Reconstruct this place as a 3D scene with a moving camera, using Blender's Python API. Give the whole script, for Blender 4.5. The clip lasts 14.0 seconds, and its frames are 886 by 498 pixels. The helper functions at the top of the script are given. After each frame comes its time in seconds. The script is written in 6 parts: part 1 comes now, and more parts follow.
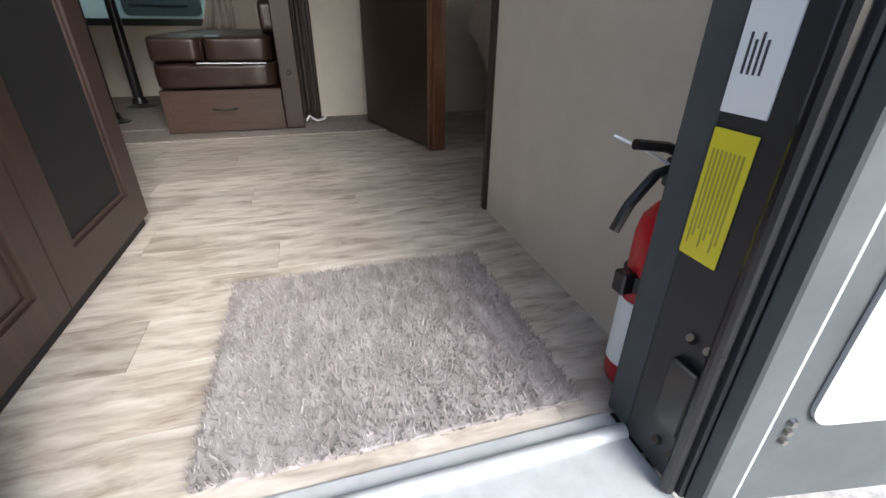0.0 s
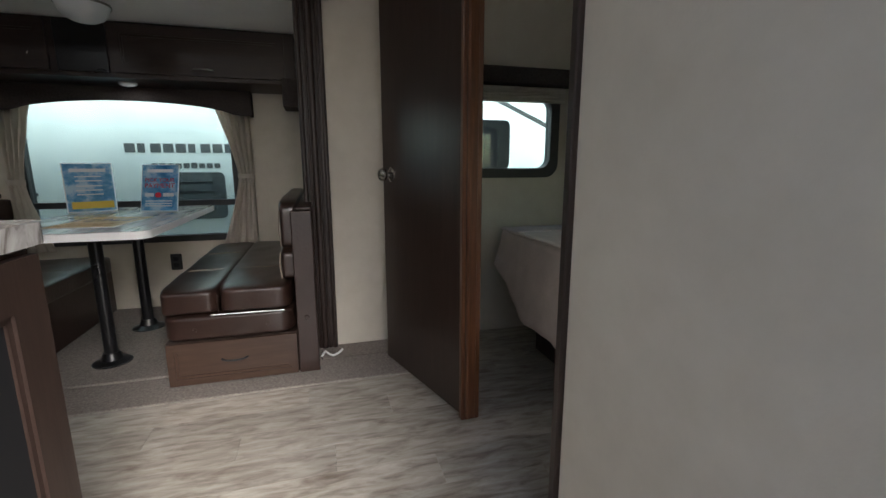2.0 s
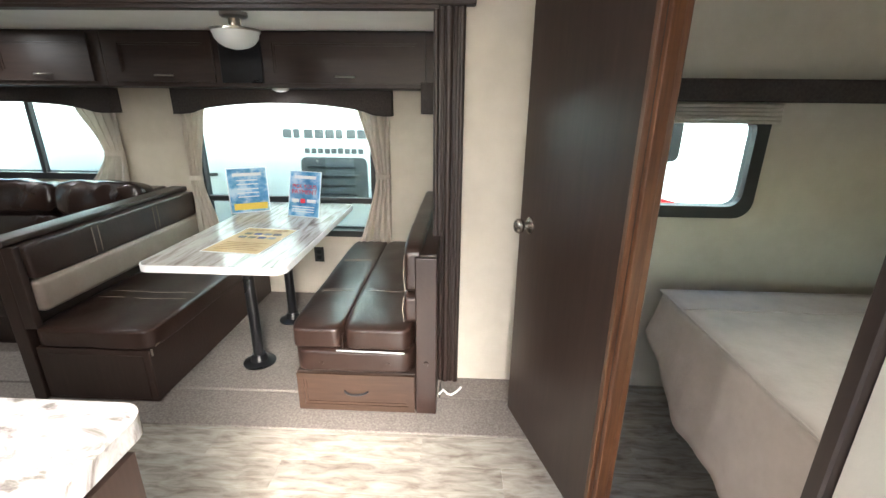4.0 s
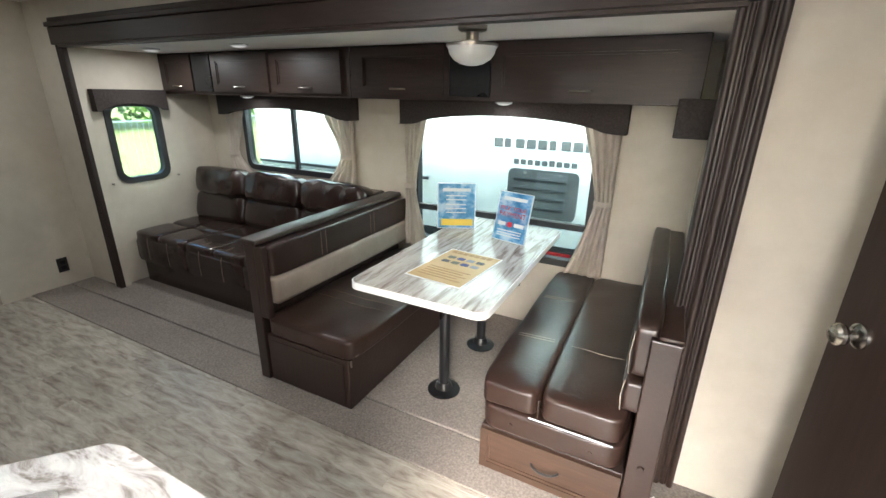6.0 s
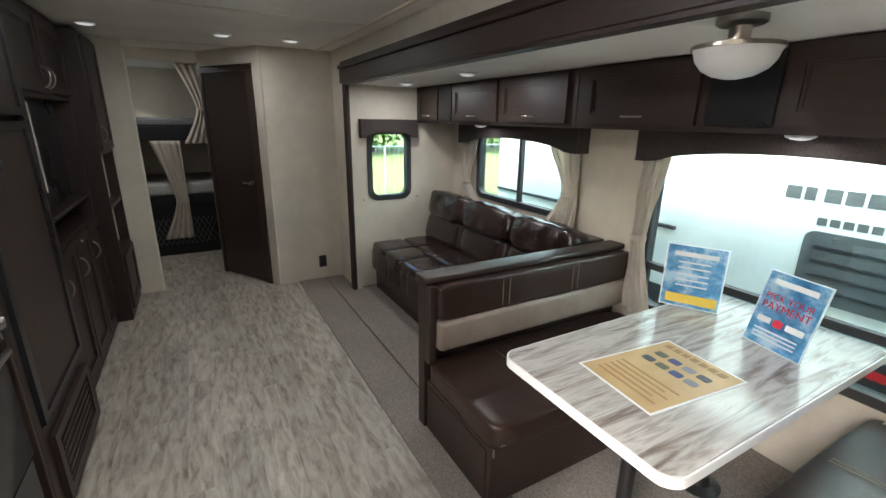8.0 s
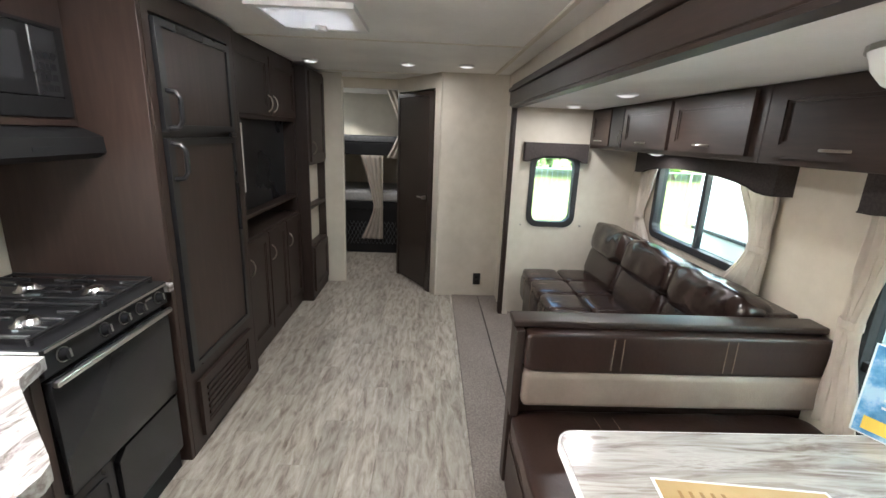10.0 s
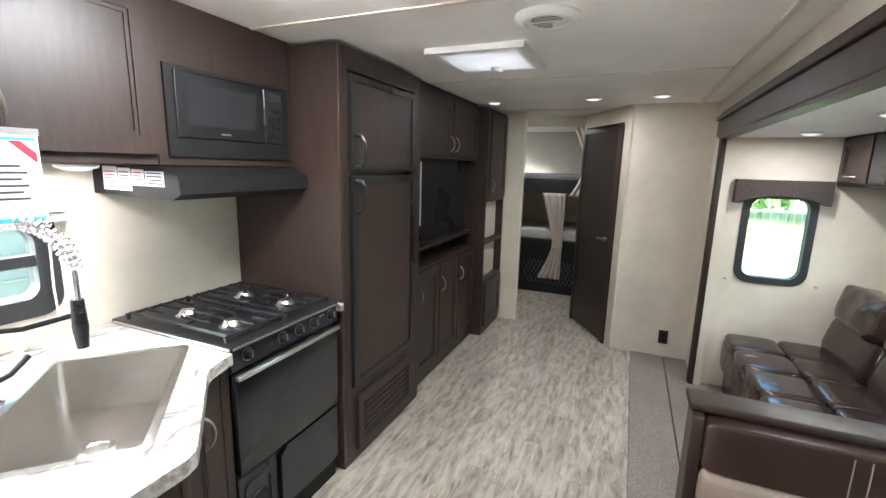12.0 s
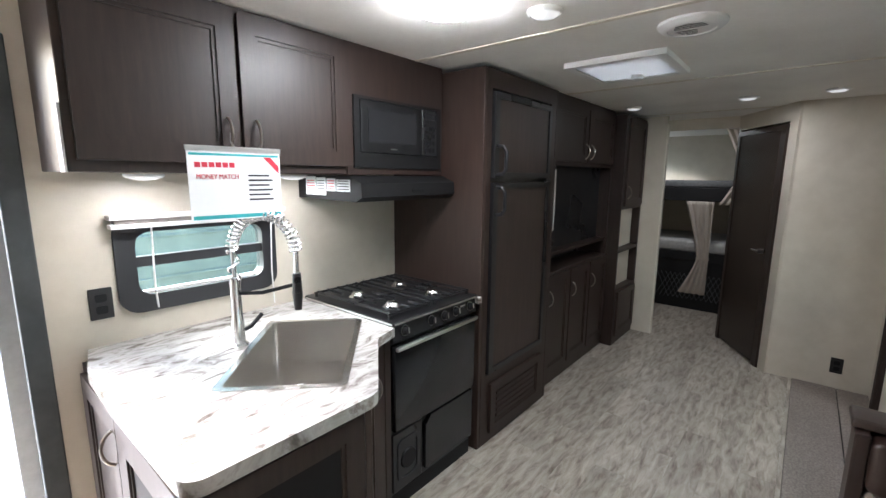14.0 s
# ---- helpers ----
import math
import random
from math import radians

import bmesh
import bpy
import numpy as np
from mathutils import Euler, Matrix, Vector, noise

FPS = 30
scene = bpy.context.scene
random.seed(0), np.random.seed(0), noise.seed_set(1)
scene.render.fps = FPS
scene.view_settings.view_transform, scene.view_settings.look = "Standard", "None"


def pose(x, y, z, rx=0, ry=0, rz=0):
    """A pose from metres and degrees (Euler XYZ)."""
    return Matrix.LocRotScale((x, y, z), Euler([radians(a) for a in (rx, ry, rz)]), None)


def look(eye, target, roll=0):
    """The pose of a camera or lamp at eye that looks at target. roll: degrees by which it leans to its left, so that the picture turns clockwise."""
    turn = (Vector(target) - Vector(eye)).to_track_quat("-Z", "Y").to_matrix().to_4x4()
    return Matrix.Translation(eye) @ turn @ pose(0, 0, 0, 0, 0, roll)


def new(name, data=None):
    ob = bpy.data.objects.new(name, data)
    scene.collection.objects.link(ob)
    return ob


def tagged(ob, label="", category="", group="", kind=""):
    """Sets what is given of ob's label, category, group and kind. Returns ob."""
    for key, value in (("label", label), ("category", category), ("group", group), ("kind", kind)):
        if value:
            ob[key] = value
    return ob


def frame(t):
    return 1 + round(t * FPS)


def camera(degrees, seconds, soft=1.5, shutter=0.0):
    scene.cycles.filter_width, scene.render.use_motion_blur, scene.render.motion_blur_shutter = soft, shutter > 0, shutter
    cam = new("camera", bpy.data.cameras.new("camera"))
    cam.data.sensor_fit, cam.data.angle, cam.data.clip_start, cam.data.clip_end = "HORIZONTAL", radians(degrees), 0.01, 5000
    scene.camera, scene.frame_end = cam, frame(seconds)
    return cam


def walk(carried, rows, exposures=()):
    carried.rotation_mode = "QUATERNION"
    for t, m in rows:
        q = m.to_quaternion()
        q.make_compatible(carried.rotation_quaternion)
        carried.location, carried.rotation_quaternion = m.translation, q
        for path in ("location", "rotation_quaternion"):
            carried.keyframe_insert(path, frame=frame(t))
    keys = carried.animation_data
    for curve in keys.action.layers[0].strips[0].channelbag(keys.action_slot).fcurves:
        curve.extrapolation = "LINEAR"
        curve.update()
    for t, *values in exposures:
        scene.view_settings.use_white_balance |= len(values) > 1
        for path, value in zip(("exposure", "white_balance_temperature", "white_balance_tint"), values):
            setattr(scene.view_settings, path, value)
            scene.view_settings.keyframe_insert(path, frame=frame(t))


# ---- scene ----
cam = camera(90.9, 14.0)
PATH = [
    (0, (0.296, 0.344, 0.543), (0.802, 2.037, -0.393), 0.6),
    (0.5, (0.262, 0.475, 0.772), (0.8, 2.217, -0.051), 0.9),
    (1, (0.232, 0.57, 0.849), (0.786, 2.379, 0.202), 0.9),
    (1.5, (0.298, 0.687, 0.932), (0.822, 2.563, 0.479), -0.1),
    (2, (0.302, 0.764, 1.005), (0.835, 2.654, 0.626), -0.1),
    (4.5, (0.36, 1.226, 1.476), (0.046, 3.079, 0.794), 0.7),
    (5, (0.279, 1.317, 1.491), (-0.261, 3.113, 0.795), 0.9),
    (5.5, (0.181, 1.406, 1.518), (-0.538, 3.135, 0.817), 0.9),
    (6, (0.124, 1.459, 1.533), (-0.732, 3.137, 0.863), 1.0),
    (6.5, (0.084, 1.583, 1.536), (-0.985, 3.149, 0.9), 0.9),
    (7, (0.072, 1.731, 1.536), (-1.274, 3.085, 0.939), 0.1),
    (7.5, (0.04, 1.862, 1.529), (-1.501, 2.997, 0.95), 0.2),
    (10, (0.019, 2.484, 1.562), (-1.914, 2.55, 1.052), 2.3),
    (10.5, (-0.031, 2.531, 1.558), (-1.959, 2.28, 1.092), 1.7),
    (11, (-0.114, 2.567, 1.574), (-2.007, 2.089, 1.141), 2.0),
    (11.5, (-0.161, 2.6, 1.592), (-2.005, 1.952, 1.17), 2.3),
    (12, (-0.12, 2.607, 1.557), (-1.928, 1.838, 1.185), 1.5),
    (12.5, (-0.043, 2.612, 1.556), (-1.794, 1.713, 1.203), 1.0),
    (13, (0.024, 2.634, 1.556), (-1.659, 1.607, 1.225), 0.6),
    (13.5, (0.06, 2.673, 1.534), (-1.544, 1.526, 1.205), 0.6),
    (14, (0.084, 2.668, 1.538), (-1.433, 1.409, 1.204), 0.5),
]
EXPOSURES = [(0, 1.15, 5850, 10), (1, 1.05, 5900, 10), (2, 1.1, 5900, 10), (3.2, 2.2, 6050, 10), (4.3, 3.2, 6100, 9), (6, 3.1, 6100, 9),
             (7.5, 2.9, 6100, 10), (9.8, 3.5, 6150, 13), (11, 4.0, 6100, 13), (12.5, 3.9, 5950, 12), (14, 3.25, 5850, 12)]
walk(cam, [(t, look(eye, target, roll)) for t, eye, target, roll in PATH], EXPOSURES)

# ---- light ----
SUN_AZ, SUN_EL = 162.0, 36.0      # degrees clockwise from +y, above the horizon
world = bpy.data.worlds.new("sky")
scene.world = world
world.use_nodes = True
wn = world.node_tree
sky = wn.nodes.new("ShaderNodeTexSky")
sky.sky_type, sky.sun_disc = "NISHITA", False
sky.sun_elevation, sky.sun_rotation = radians(SUN_EL), radians(SUN_AZ)
sky.air_density, sky.dust_density = 1.0, 3.0
bg = wn.nodes["Background"]
bg.inputs["Strength"].default_value = 0.2
wn.links.new(sky.outputs[0], bg.inputs["Color"])
sun = new("sun", bpy.data.lights.new("sun", "SUN"))
sun.data.energy, sun.data.angle, sun.data.color = 3.0, radians(36), (1.0, 0.95, 0.88)
sdir = Vector((math.sin(radians(SUN_AZ)) * math.cos(radians(SUN_EL)), math.cos(radians(SUN_AZ)) * math.cos(radians(SUN_EL)), math.sin(radians(SUN_EL))))
sun.matrix_world = look(tuple(sdir * 20), (0, 0, 0))


def ceiling_lamp(name, x, y, z, size, watts):
    """The lit disc of a ceiling light, facing down."""
    ob = new(name, bpy.data.lights.new(name, "AREA"))
    ob.data.shape, ob.data.size, ob.data.energy, ob.data.color = "DISK", size, watts, (1.0, 0.97, 0.92)
    ob.matrix_world = pose(x, y, z)
    return ob


for x, y, watts in ((-3.70, 2.275, 0.55), (-1.36, 1.91, 0.6), (-5.25, 1.6, 0.6)):
    ceiling_lamp("ceiling_lamp", x, y, 2.066, 0.09, watts)
for x, y in ((-2.33, 3.48), (-3.25, 3.5)):
    ceiling_lamp("slide_lamp", x, y, 1.776, 0.08, 0.5)
for x in (-0.42, -0.98):
    ceiling_lamp("counter_lamp", x, 0.93, 1.509, 0.08, 0.25)
for x in (-2.9, -0.78):
    ceiling_lamp("cabinet_lamp", x, 3.97, 1.473, 0.07, 0.12)


# ---- materials ----
def material(name, color, rough=0.6, metal=0.0, spec=0.5):
    m = bpy.data.materials.new(name)
    m.use_nodes = True
    b = m.node_tree.nodes["Principled BSDF"]
    b.inputs["Base Color"].default_value = (*color, 1)
    b.inputs["Roughness"].default_value, b.inputs["Metallic"].default_value = rough, metal
    b.inputs["Specular IOR Level"].default_value = spec
    return m


def noisy(m, scale, stretch, stops, detail=6.0, bump=0.0, bump_scale=None, rough=None, rand=0.0, distort=0.0):
    """Colour from stretched noise through a ramp of (place, colour); bump and roughness from finer noise."""
    t, b = m.node_tree, m.node_tree.nodes["Principled BSDF"]
    co = t.nodes.new("ShaderNodeTexCoord")
    mp = t.nodes.new("ShaderNodeMapping")
    mp.inputs["Scale"].default_value = stretch
    t.links.new(co.outputs["Object"], mp.inputs["Vector"])
    vec = mp.outputs["Vector"]
    info = None
    if rand:
        info = t.nodes.new("ShaderNodeObjectInfo")
        mul = t.nodes.new("ShaderNodeVectorMath")
        mul.operation = "MULTIPLY_ADD"
        mul.inputs[1].default_value = (17.0, 31.0, 7.0)
        t.links.new(info.outputs["Random"], mul.inputs[0])
        t.links.new(vec, mul.inputs[2])
        vec = mul.outputs[0]
    n = t.nodes.new("ShaderNodeTexNoise")
    n.inputs["Scale"].default_value, n.inputs["Detail"].default_value, n.inputs["Roughness"].default_value = scale, detail, 0.62
    n.inputs["Distortion"].default_value = distort
    t.links.new(vec, n.inputs["Vector"])
    r = t.nodes.new("ShaderNodeValToRGB")
    e = r.color_ramp.elements
    while len(e) < len(stops):
        e.new(0.5)
    for k, (place, c) in enumerate(stops):
        e[k].position, e[k].color = place, (*c, 1)
    t.links.new(n.outputs["Fac"], r.inputs["Fac"])
    col = r.outputs["Color"]
    if rand:
        hsv = t.nodes.new("ShaderNodeHueSaturation")
        mr = t.nodes.new("ShaderNodeMapRange")
        mr.inputs["To Min"].default_value, mr.inputs["To Max"].default_value = 1 - rand, 1 + rand
        t.links.new(info.outputs["Random"], mr.inputs["Value"])
        t.links.new(mr.outputs[0], hsv.inputs["Value"])
        t.links.new(col, hsv.inputs["Color"])
        col = hsv.outputs["Color"]
    # wide, faint unevenness
    n2 = t.nodes.new("ShaderNodeTexNoise")
    n2.inputs["Scale"].default_value, n2.inputs["Detail"].default_value = 2.3, 3.0
    t.links.new(co.outputs["Object"], n2.inputs["Vector"])
    mr2 = t.nodes.new("ShaderNodeMapRange")
    mr2.inputs["From Min"].default_value, mr2.inputs["From Max"].default_value = 0.3, 0.7
    mr2.inputs["To Min"].default_value, mr2.inputs["To Max"].default_value = 0.92, 1.06
    t.links.new(n2.outputs["Fac"], mr2.inputs["Value"])
    h2 = t.nodes.new("ShaderNodeHueSaturation")
    t.links.new(mr2.outputs[0], h2.inputs["Value"])
    t.links.new(col, h2.inputs["Color"])
    t.links.new(h2.outputs["Color"], b.inputs["Base Color"])
    if bump:
        nb = t.nodes.new("ShaderNodeTexNoise")
        nb.inputs["Scale"].default_value, nb.inputs["Detail"].default_value = bump_scale or scale * 3, 4.0
        t.links.new(mp.outputs["Vector"] if not bump_scale else co.outputs["Object"], nb.inputs["Vector"])
        bp = t.nodes.new("ShaderNodeBump")
        bp.inputs["Strength"].default_value, bp.inputs["Distance"].default_value = bump, 0.01
        t.links.new(nb.outputs["Fac"], bp.inputs["Height"])
        t.links.new(bp.outputs["Normal"], b.inputs["Normal"])
    if rough:
        mr3 = t.nodes.new("ShaderNodeMapRange")
        mr3.inputs["To Min"].default_value, mr3.inputs["To Max"].default_value = rough
        t.links.new(n2.outputs["Fac"], mr3.inputs["Value"])
        t.links.new(mr3.outputs[0], b.inputs["Roughness"])
    return m


WOOD_STOPS = [(0.3, (0.0215, 0.0125, 0.0094)), (0.5, (0.0285, 0.0168, 0.0127)), (0.72, (0.038, 0.0224, 0.017))]
wood = noisy(material("dark_wood", (0.04, 0.02, 0.015), 0.42), 9, (6, 6, 0.6), WOOD_STOPS, bump=0.03, rough=(0.36, 0.5))
wood_x = noisy(material("dark_wood_long", (0.04, 0.02, 0.015), 0.42), 9, (0.6, 6, 6), WOOD_STOPS, bump=0.03, rough=(0.36, 0.5))
wood_side = noisy(material("wood_end_panel", (0.08, 0.042, 0.03), 0.45), 8, (5, 5, 0.5),
                  [(0.3, (0.03, 0.0177, 0.0134)), (0.55, (0.039, 0.0233, 0.0177)), (0.75, (0.05, 0.0302, 0.0232))], bump=0.025, rough=(0.4, 0.52))
# brighter, redder wood: the orange light on the door edge is in the colour
wood_orange_lit = noisy(material("orange_lit_wood", (0.12, 0.05, 0.025), 0.4), 9, (6, 6, 0.5),
                 [(0.3, (0.07, 0.026, 0.012)), (0.55, (0.13, 0.052, 0.022)), (0.75, (0.19, 0.082, 0.036))], bump=0.03, rough=(0.32, 0.48))
wood_drawer = noisy(material("brown_drawer_wood", (0.08, 0.047, 0.03), 0.42), 9, (0.6, 6, 6),
                    [(0.3, (0.04, 0.0215, 0.014)), (0.55, (0.056, 0.031, 0.02)), (0.75, (0.074, 0.042, 0.028))], bump=0.03, rough=(0.36, 0.5))
leather = noisy(material("brown_leather", (0.035, 0.02, 0.016), 0.3), 5, (1, 1, 1),
                [(0.3, (0.024, 0.0125, 0.0095)), (0.6, (0.033, 0.0175, 0.013)), (0.8, (0.044, 0.024, 0.018))], bump=0.1, bump_scale=60, rough=(0.27, 0.36))
leather_sofa = noisy(material("dark_sofa_leather", (0.022, 0.013, 0.011), 0.26), 5, (1, 1, 1),
                     [(0.3, (0.021, 0.0118, 0.0094)), (0.6, (0.029, 0.0164, 0.013)), (0.8, (0.039, 0.0225, 0.018))], bump=0.1, bump_scale=50, rough=(0.15, 0.27))
leather_tan = noisy(material("taupe_vinyl", (0.26, 0.2, 0.16), 0.45), 6, (1, 1, 1),
                    [(0.3, (0.22, 0.17, 0.135)), (0.7, (0.3, 0.235, 0.19))], bump=0.1, bump_scale=140, rough=(0.4, 0.5))
stitch = material("stitching", (0.2, 0.16, 0.12), 0.8)
wallpaper = noisy(material("beige_wallboard", (0.6, 0.54, 0.45), 0.65), 11, (1, 1, 1),
                  [(0.3, (0.575, 0.52, 0.43)), (0.7, (0.625, 0.57, 0.48))], bump=0.05, bump_scale=160, rough=(0.5, 0.65))
ceil_mat = noisy(material("ceiling_board", (0.76, 0.73, 0.68), 0.6), 60, (1, 1, 1), [(0.3, (0.85, 0.825, 0.78)), (0.7, (0.885, 0.865, 0.825))], bump=0.05, bump_scale=200)
batten_mat = material("cream_batten", (0.72, 0.67, 0.57), 0.5)
vinyl = noisy(material("vinyl_plank", (0.4, 0.37, 0.32), 0.4), 2.8, (2.5, 10.5, 8),
              [(0.26, (0.14, 0.108, 0.082)), (0.38, (0.25, 0.213, 0.173)), (0.5, (0.37, 0.33, 0.277)), (0.6, (0.44, 0.405, 0.35)), (0.76, (0.55, 0.52, 0.465))], detail=8, bump=0.05, rough=(0.32, 0.48), rand=0.12, distort=0.5)
carpet_mat = noisy(material("grey_carpet", (0.2, 0.18, 0.165), 0.95, spec=0.1), 105, (1, 1, 1), [(0.34, (0.19, 0.163, 0.143)), (0.5, (0.255, 0.221, 0.196)), (0.66, (0.325, 0.285, 0.255))], detail=8, bump=0.5, bump_scale=260)
mat_pile = noisy(material("mat_pile", (0.4, 0.36, 0.36), 0.9, spec=0.15), 45, (1, 0.35, 1), [(0.3, (0.2, 0.18, 0.172)), (0.5, (0.275, 0.25, 0.242)), (0.7, (0.37, 0.34, 0.332))])
marble = noisy(material("marbled_laminate", (0.5, 0.47, 0.44), 0.22), 3.0, (8, 0.85, 2),
               [(0.28, (0.15, 0.118, 0.1)), (0.4, (0.29, 0.25, 0.222)), (0.48, (0.45, 0.42, 0.39)), (0.57, (0.58, 0.56, 0.53)), (0.65, (0.37, 0.33, 0.295)), (0.76, (0.55, 0.52, 0.49))], detail=9, distort=0.8, rough=(0.12, 0.22))
marble_c = noisy(material("marbled_countertop", (0.6, 0.57, 0.54), 0.22), 4.2, (1.3, 3.4, 2.4),
                 [(0.3, (0.1, 0.084, 0.073)), (0.38, (0.2, 0.18, 0.163)), (0.45, (0.38, 0.362, 0.345)), (0.56, (0.5, 0.487, 0.468)), (0.64, (0.27, 0.24, 0.217)), (0.72, (0.46, 0.44, 0.42))], detail=12, distort=1.3, rough=(0.14, 0.26))
black = noisy(material("black_enamel", (0.012, 0.012, 0.013), 0.3), 20, (1, 1, 1), [(0.3, (0.009, 0.009, 0.01)), (0.7, (0.016, 0.016, 0.017))], rough=(0.22, 0.36))
black_frame = material("black_frame", (0.024, 0.024, 0.026), 0.5)
black_gloss = material("black_glass", (0.008, 0.008, 0.009), 0.08)
oven_glass = material("oven_door_glass", (0.02, 0.0205, 0.022), 0.2)
grey_panel = material("charcoal_panel", (0.011, 0.011, 0.012), 0.6, spec=0.25)
steel = noisy(material("brushed_steel", (0.7, 0.69, 0.67), 0.3, 1.0), 60, (0.3, 6, 6), [(0.3, (0.62, 0.61, 0.59)), (0.7, (0.76, 0.75, 0.73))], rough=(0.24, 0.36))
sink_steel = noisy(material("sink_steel", (0.5, 0.48, 0.45), 0.22, 1.0), 40, (0.15, 3, 3), [(0.3, (0.56, 0.54, 0.51)), (0.5, (0.66, 0.64, 0.61)), (0.7, (0.74, 0.72, 0.69))], bump=0.03, rough=(0.18, 0.32))
chrome = material("chrome", (0.86, 0.86, 0.86), 0.2, 1.0)
nickel = material("brushed_nickel", (0.36, 0.335, 0.3), 0.28, 1.0)
bright_nickel = material("bright_nickel", (0.45, 0.42, 0.38), 0.26, 1.0)
matte_black = noisy(material("matte_black", (0.008, 0.008, 0.0085), 0.5, spec=0.3), 20, (1, 1, 1), [(0.3, (0.006, 0.006, 0.0065)), (0.7, (0.01, 0.01, 0.0105))], rough=(0.42, 0.55))
alu = noisy(material("aluminium", (0.7, 0.72, 0.73), 0.4, 0.35), 30, (1, 1, 1), [(0.3, (0.46, 0.48, 0.485)), (0.7, (0.56, 0.58, 0.585))], rough=(0.3, 0.5))
grey_trim = noisy(material("grey_door_trim", (0.07, 0.078, 0.08), 0.65, spec=0.25), 12, (1, 1, 1), [(0.3, (0.06, 0.067, 0.069)), (0.7, (0.082, 0.09, 0.092))])
white_plastic = material("white_plastic", (0.8, 0.79, 0.77), 0.4)
white_door = noisy(material("white_door_skin", (0.7, 0.72, 0.72), 0.45), 30, (1, 1, 1), [(0.3, (0.42, 0.435, 0.435)), (0.7, (0.48, 0.495, 0.495))])
frosted = material("frosted_glass", (0.82, 0.82, 0.8), 0.35)
frosted.node_tree.nodes["Principled BSDF"].inputs["Transmission Weight"].default_value = 0.35
fabric = noisy(material("brown_valance_fabric", (0.055, 0.045, 0.042), 0.85, spec=0.2), 90, (1, 1, 1), [(0.3, (0.04, 0.033, 0.031)), (0.7, (0.072, 0.06, 0.056))], bump=0.2, bump_scale=300)
curtain_mat = noisy(material("cream_curtain", (0.52, 0.45, 0.38), 0.9, spec=0.15), 40, (1, 1, 0.2), [(0.3, (0.64, 0.575, 0.5)), (0.7, (0.73, 0.67, 0.6))], bump=0.15, bump_scale=280)


def lets_light_through(m, share, tint):
    """Thin cloth or paper: part of the light goes through, in the cloth's own colour."""
    t = m.node_tree
    b, out = t.nodes["Principled BSDF"], t.nodes["Material Output"]
    tr, mx = t.nodes.new("ShaderNodeBsdfTranslucent"), t.nodes.new("ShaderNodeMixShader")
    tr.inputs["Color"].default_value = (*tint, 1)
    if b.inputs["Base Color"].is_linked:
        t.links.new(b.inputs["Base Color"].links[0].from_socket, tr.inputs["Color"])
    mx.inputs["Fac"].default_value = share
    t.links.new(b.outputs[0], mx.inputs[1])
    t.links.new(tr.outputs[0], mx.inputs[2])
    t.links.new(mx.outputs[0], out.inputs["Surface"])
    return m


lets_light_through(curtain_mat, 0.45, (0.55, 0.48, 0.41))
linen = noisy(material("beige_bedspread", (0.36, 0.31, 0.27), 0.9, spec=0.15), 12, (1, 1, 1), [(0.3, (0.6, 0.51, 0.45)), (0.7, (0.68, 0.585, 0.525))], bump=0.2, bump_scale=60)
mattress_mat = noisy(material("grey_mattress", (0.4, 0.4, 0.39), 0.9), 30, (1, 1, 1), [(0.3, (0.34, 0.34, 0.335)), (0.7, (0.45, 0.45, 0.44))], bump=0.1)
red_paint = material("red_paint", (0.5, 0.015, 0.02), 0.25)
yellow_label = noisy(material("yellow_label", (0.75, 0.66, 0.03), 0.45), 20, (1, 1, 1), [(0.3, (0.7, 0.61, 0.025)), (0.7, (0.78, 0.69, 0.04))])
paper = material("white_paper", (0.82, 0.84, 0.85), 0.6)
ink = material("dark_ink", (0.05, 0.05, 0.06), 0.7)
red_ink = material("red_ink", (0.6, 0.03, 0.06), 0.6)
teal_ink = material("teal_ink", (0.05, 0.42, 0.45), 0.6)
blue_print = noisy(material("blue_print", (0.1, 0.32, 0.6), 0.35), 14, (1, 1, 1), [(0.35, (0.08, 0.28, 0.55)), (0.5, (0.2, 0.48, 0.72)), (0.62, (0.6, 0.76, 0.85))])
lets_light_through(blue_print, 0.55, (0.4, 0.6, 0.8))
clear_acrylic = lets_light_through(material("clear_acrylic", (0.82, 0.84, 0.85), 0.15), 0.75, (0.9, 0.92, 0.93))
yellow_ink = material("yellow_ink", (0.75, 0.55, 0.08), 0.6)
picture_green = material("olive_ink", (0.14, 0.15, 0.1), 0.6)
picture_blue = material("navy_ink", (0.06, 0.08, 0.2), 0.6)
picture_grey = material("grey_ink", (0.26, 0.27, 0.28), 0.6)
brown_ink = material("brown_ink", (0.36, 0.22, 0.08), 0.6)
tan_paper = noisy(material("tan_flyer", (0.55, 0.38, 0.17), 0.5), 8, (1, 1, 1), [(0.3, (0.5, 0.34, 0.14)), (0.7, (0.6, 0.43, 0.21))])
gelcoat = noisy(material("white_siding", (0.74, 0.77, 0.76), 0.35), 4, (1, 1, 1), [(0.3, (0.8, 0.83, 0.825)), (0.7, (0.84, 0.87, 0.865))])
siding = noisy(material("grey_green_siding", (0.5, 0.56, 0.54), 0.4), 5, (1, 1, 1), [(0.3, (0.15, 0.185, 0.178)), (0.7, (0.23, 0.27, 0.26))])
charcoal = material("charcoal_paint", (0.035, 0.037, 0.04), 0.4)
dark_pad = noisy(material("dark_grey_pad", (0.11, 0.112, 0.115), 0.9, spec=0.2), 30, (1, 1, 1), [(0.3, (0.09, 0.092, 0.095)), (0.7, (0.135, 0.138, 0.14))], bump=0.1)
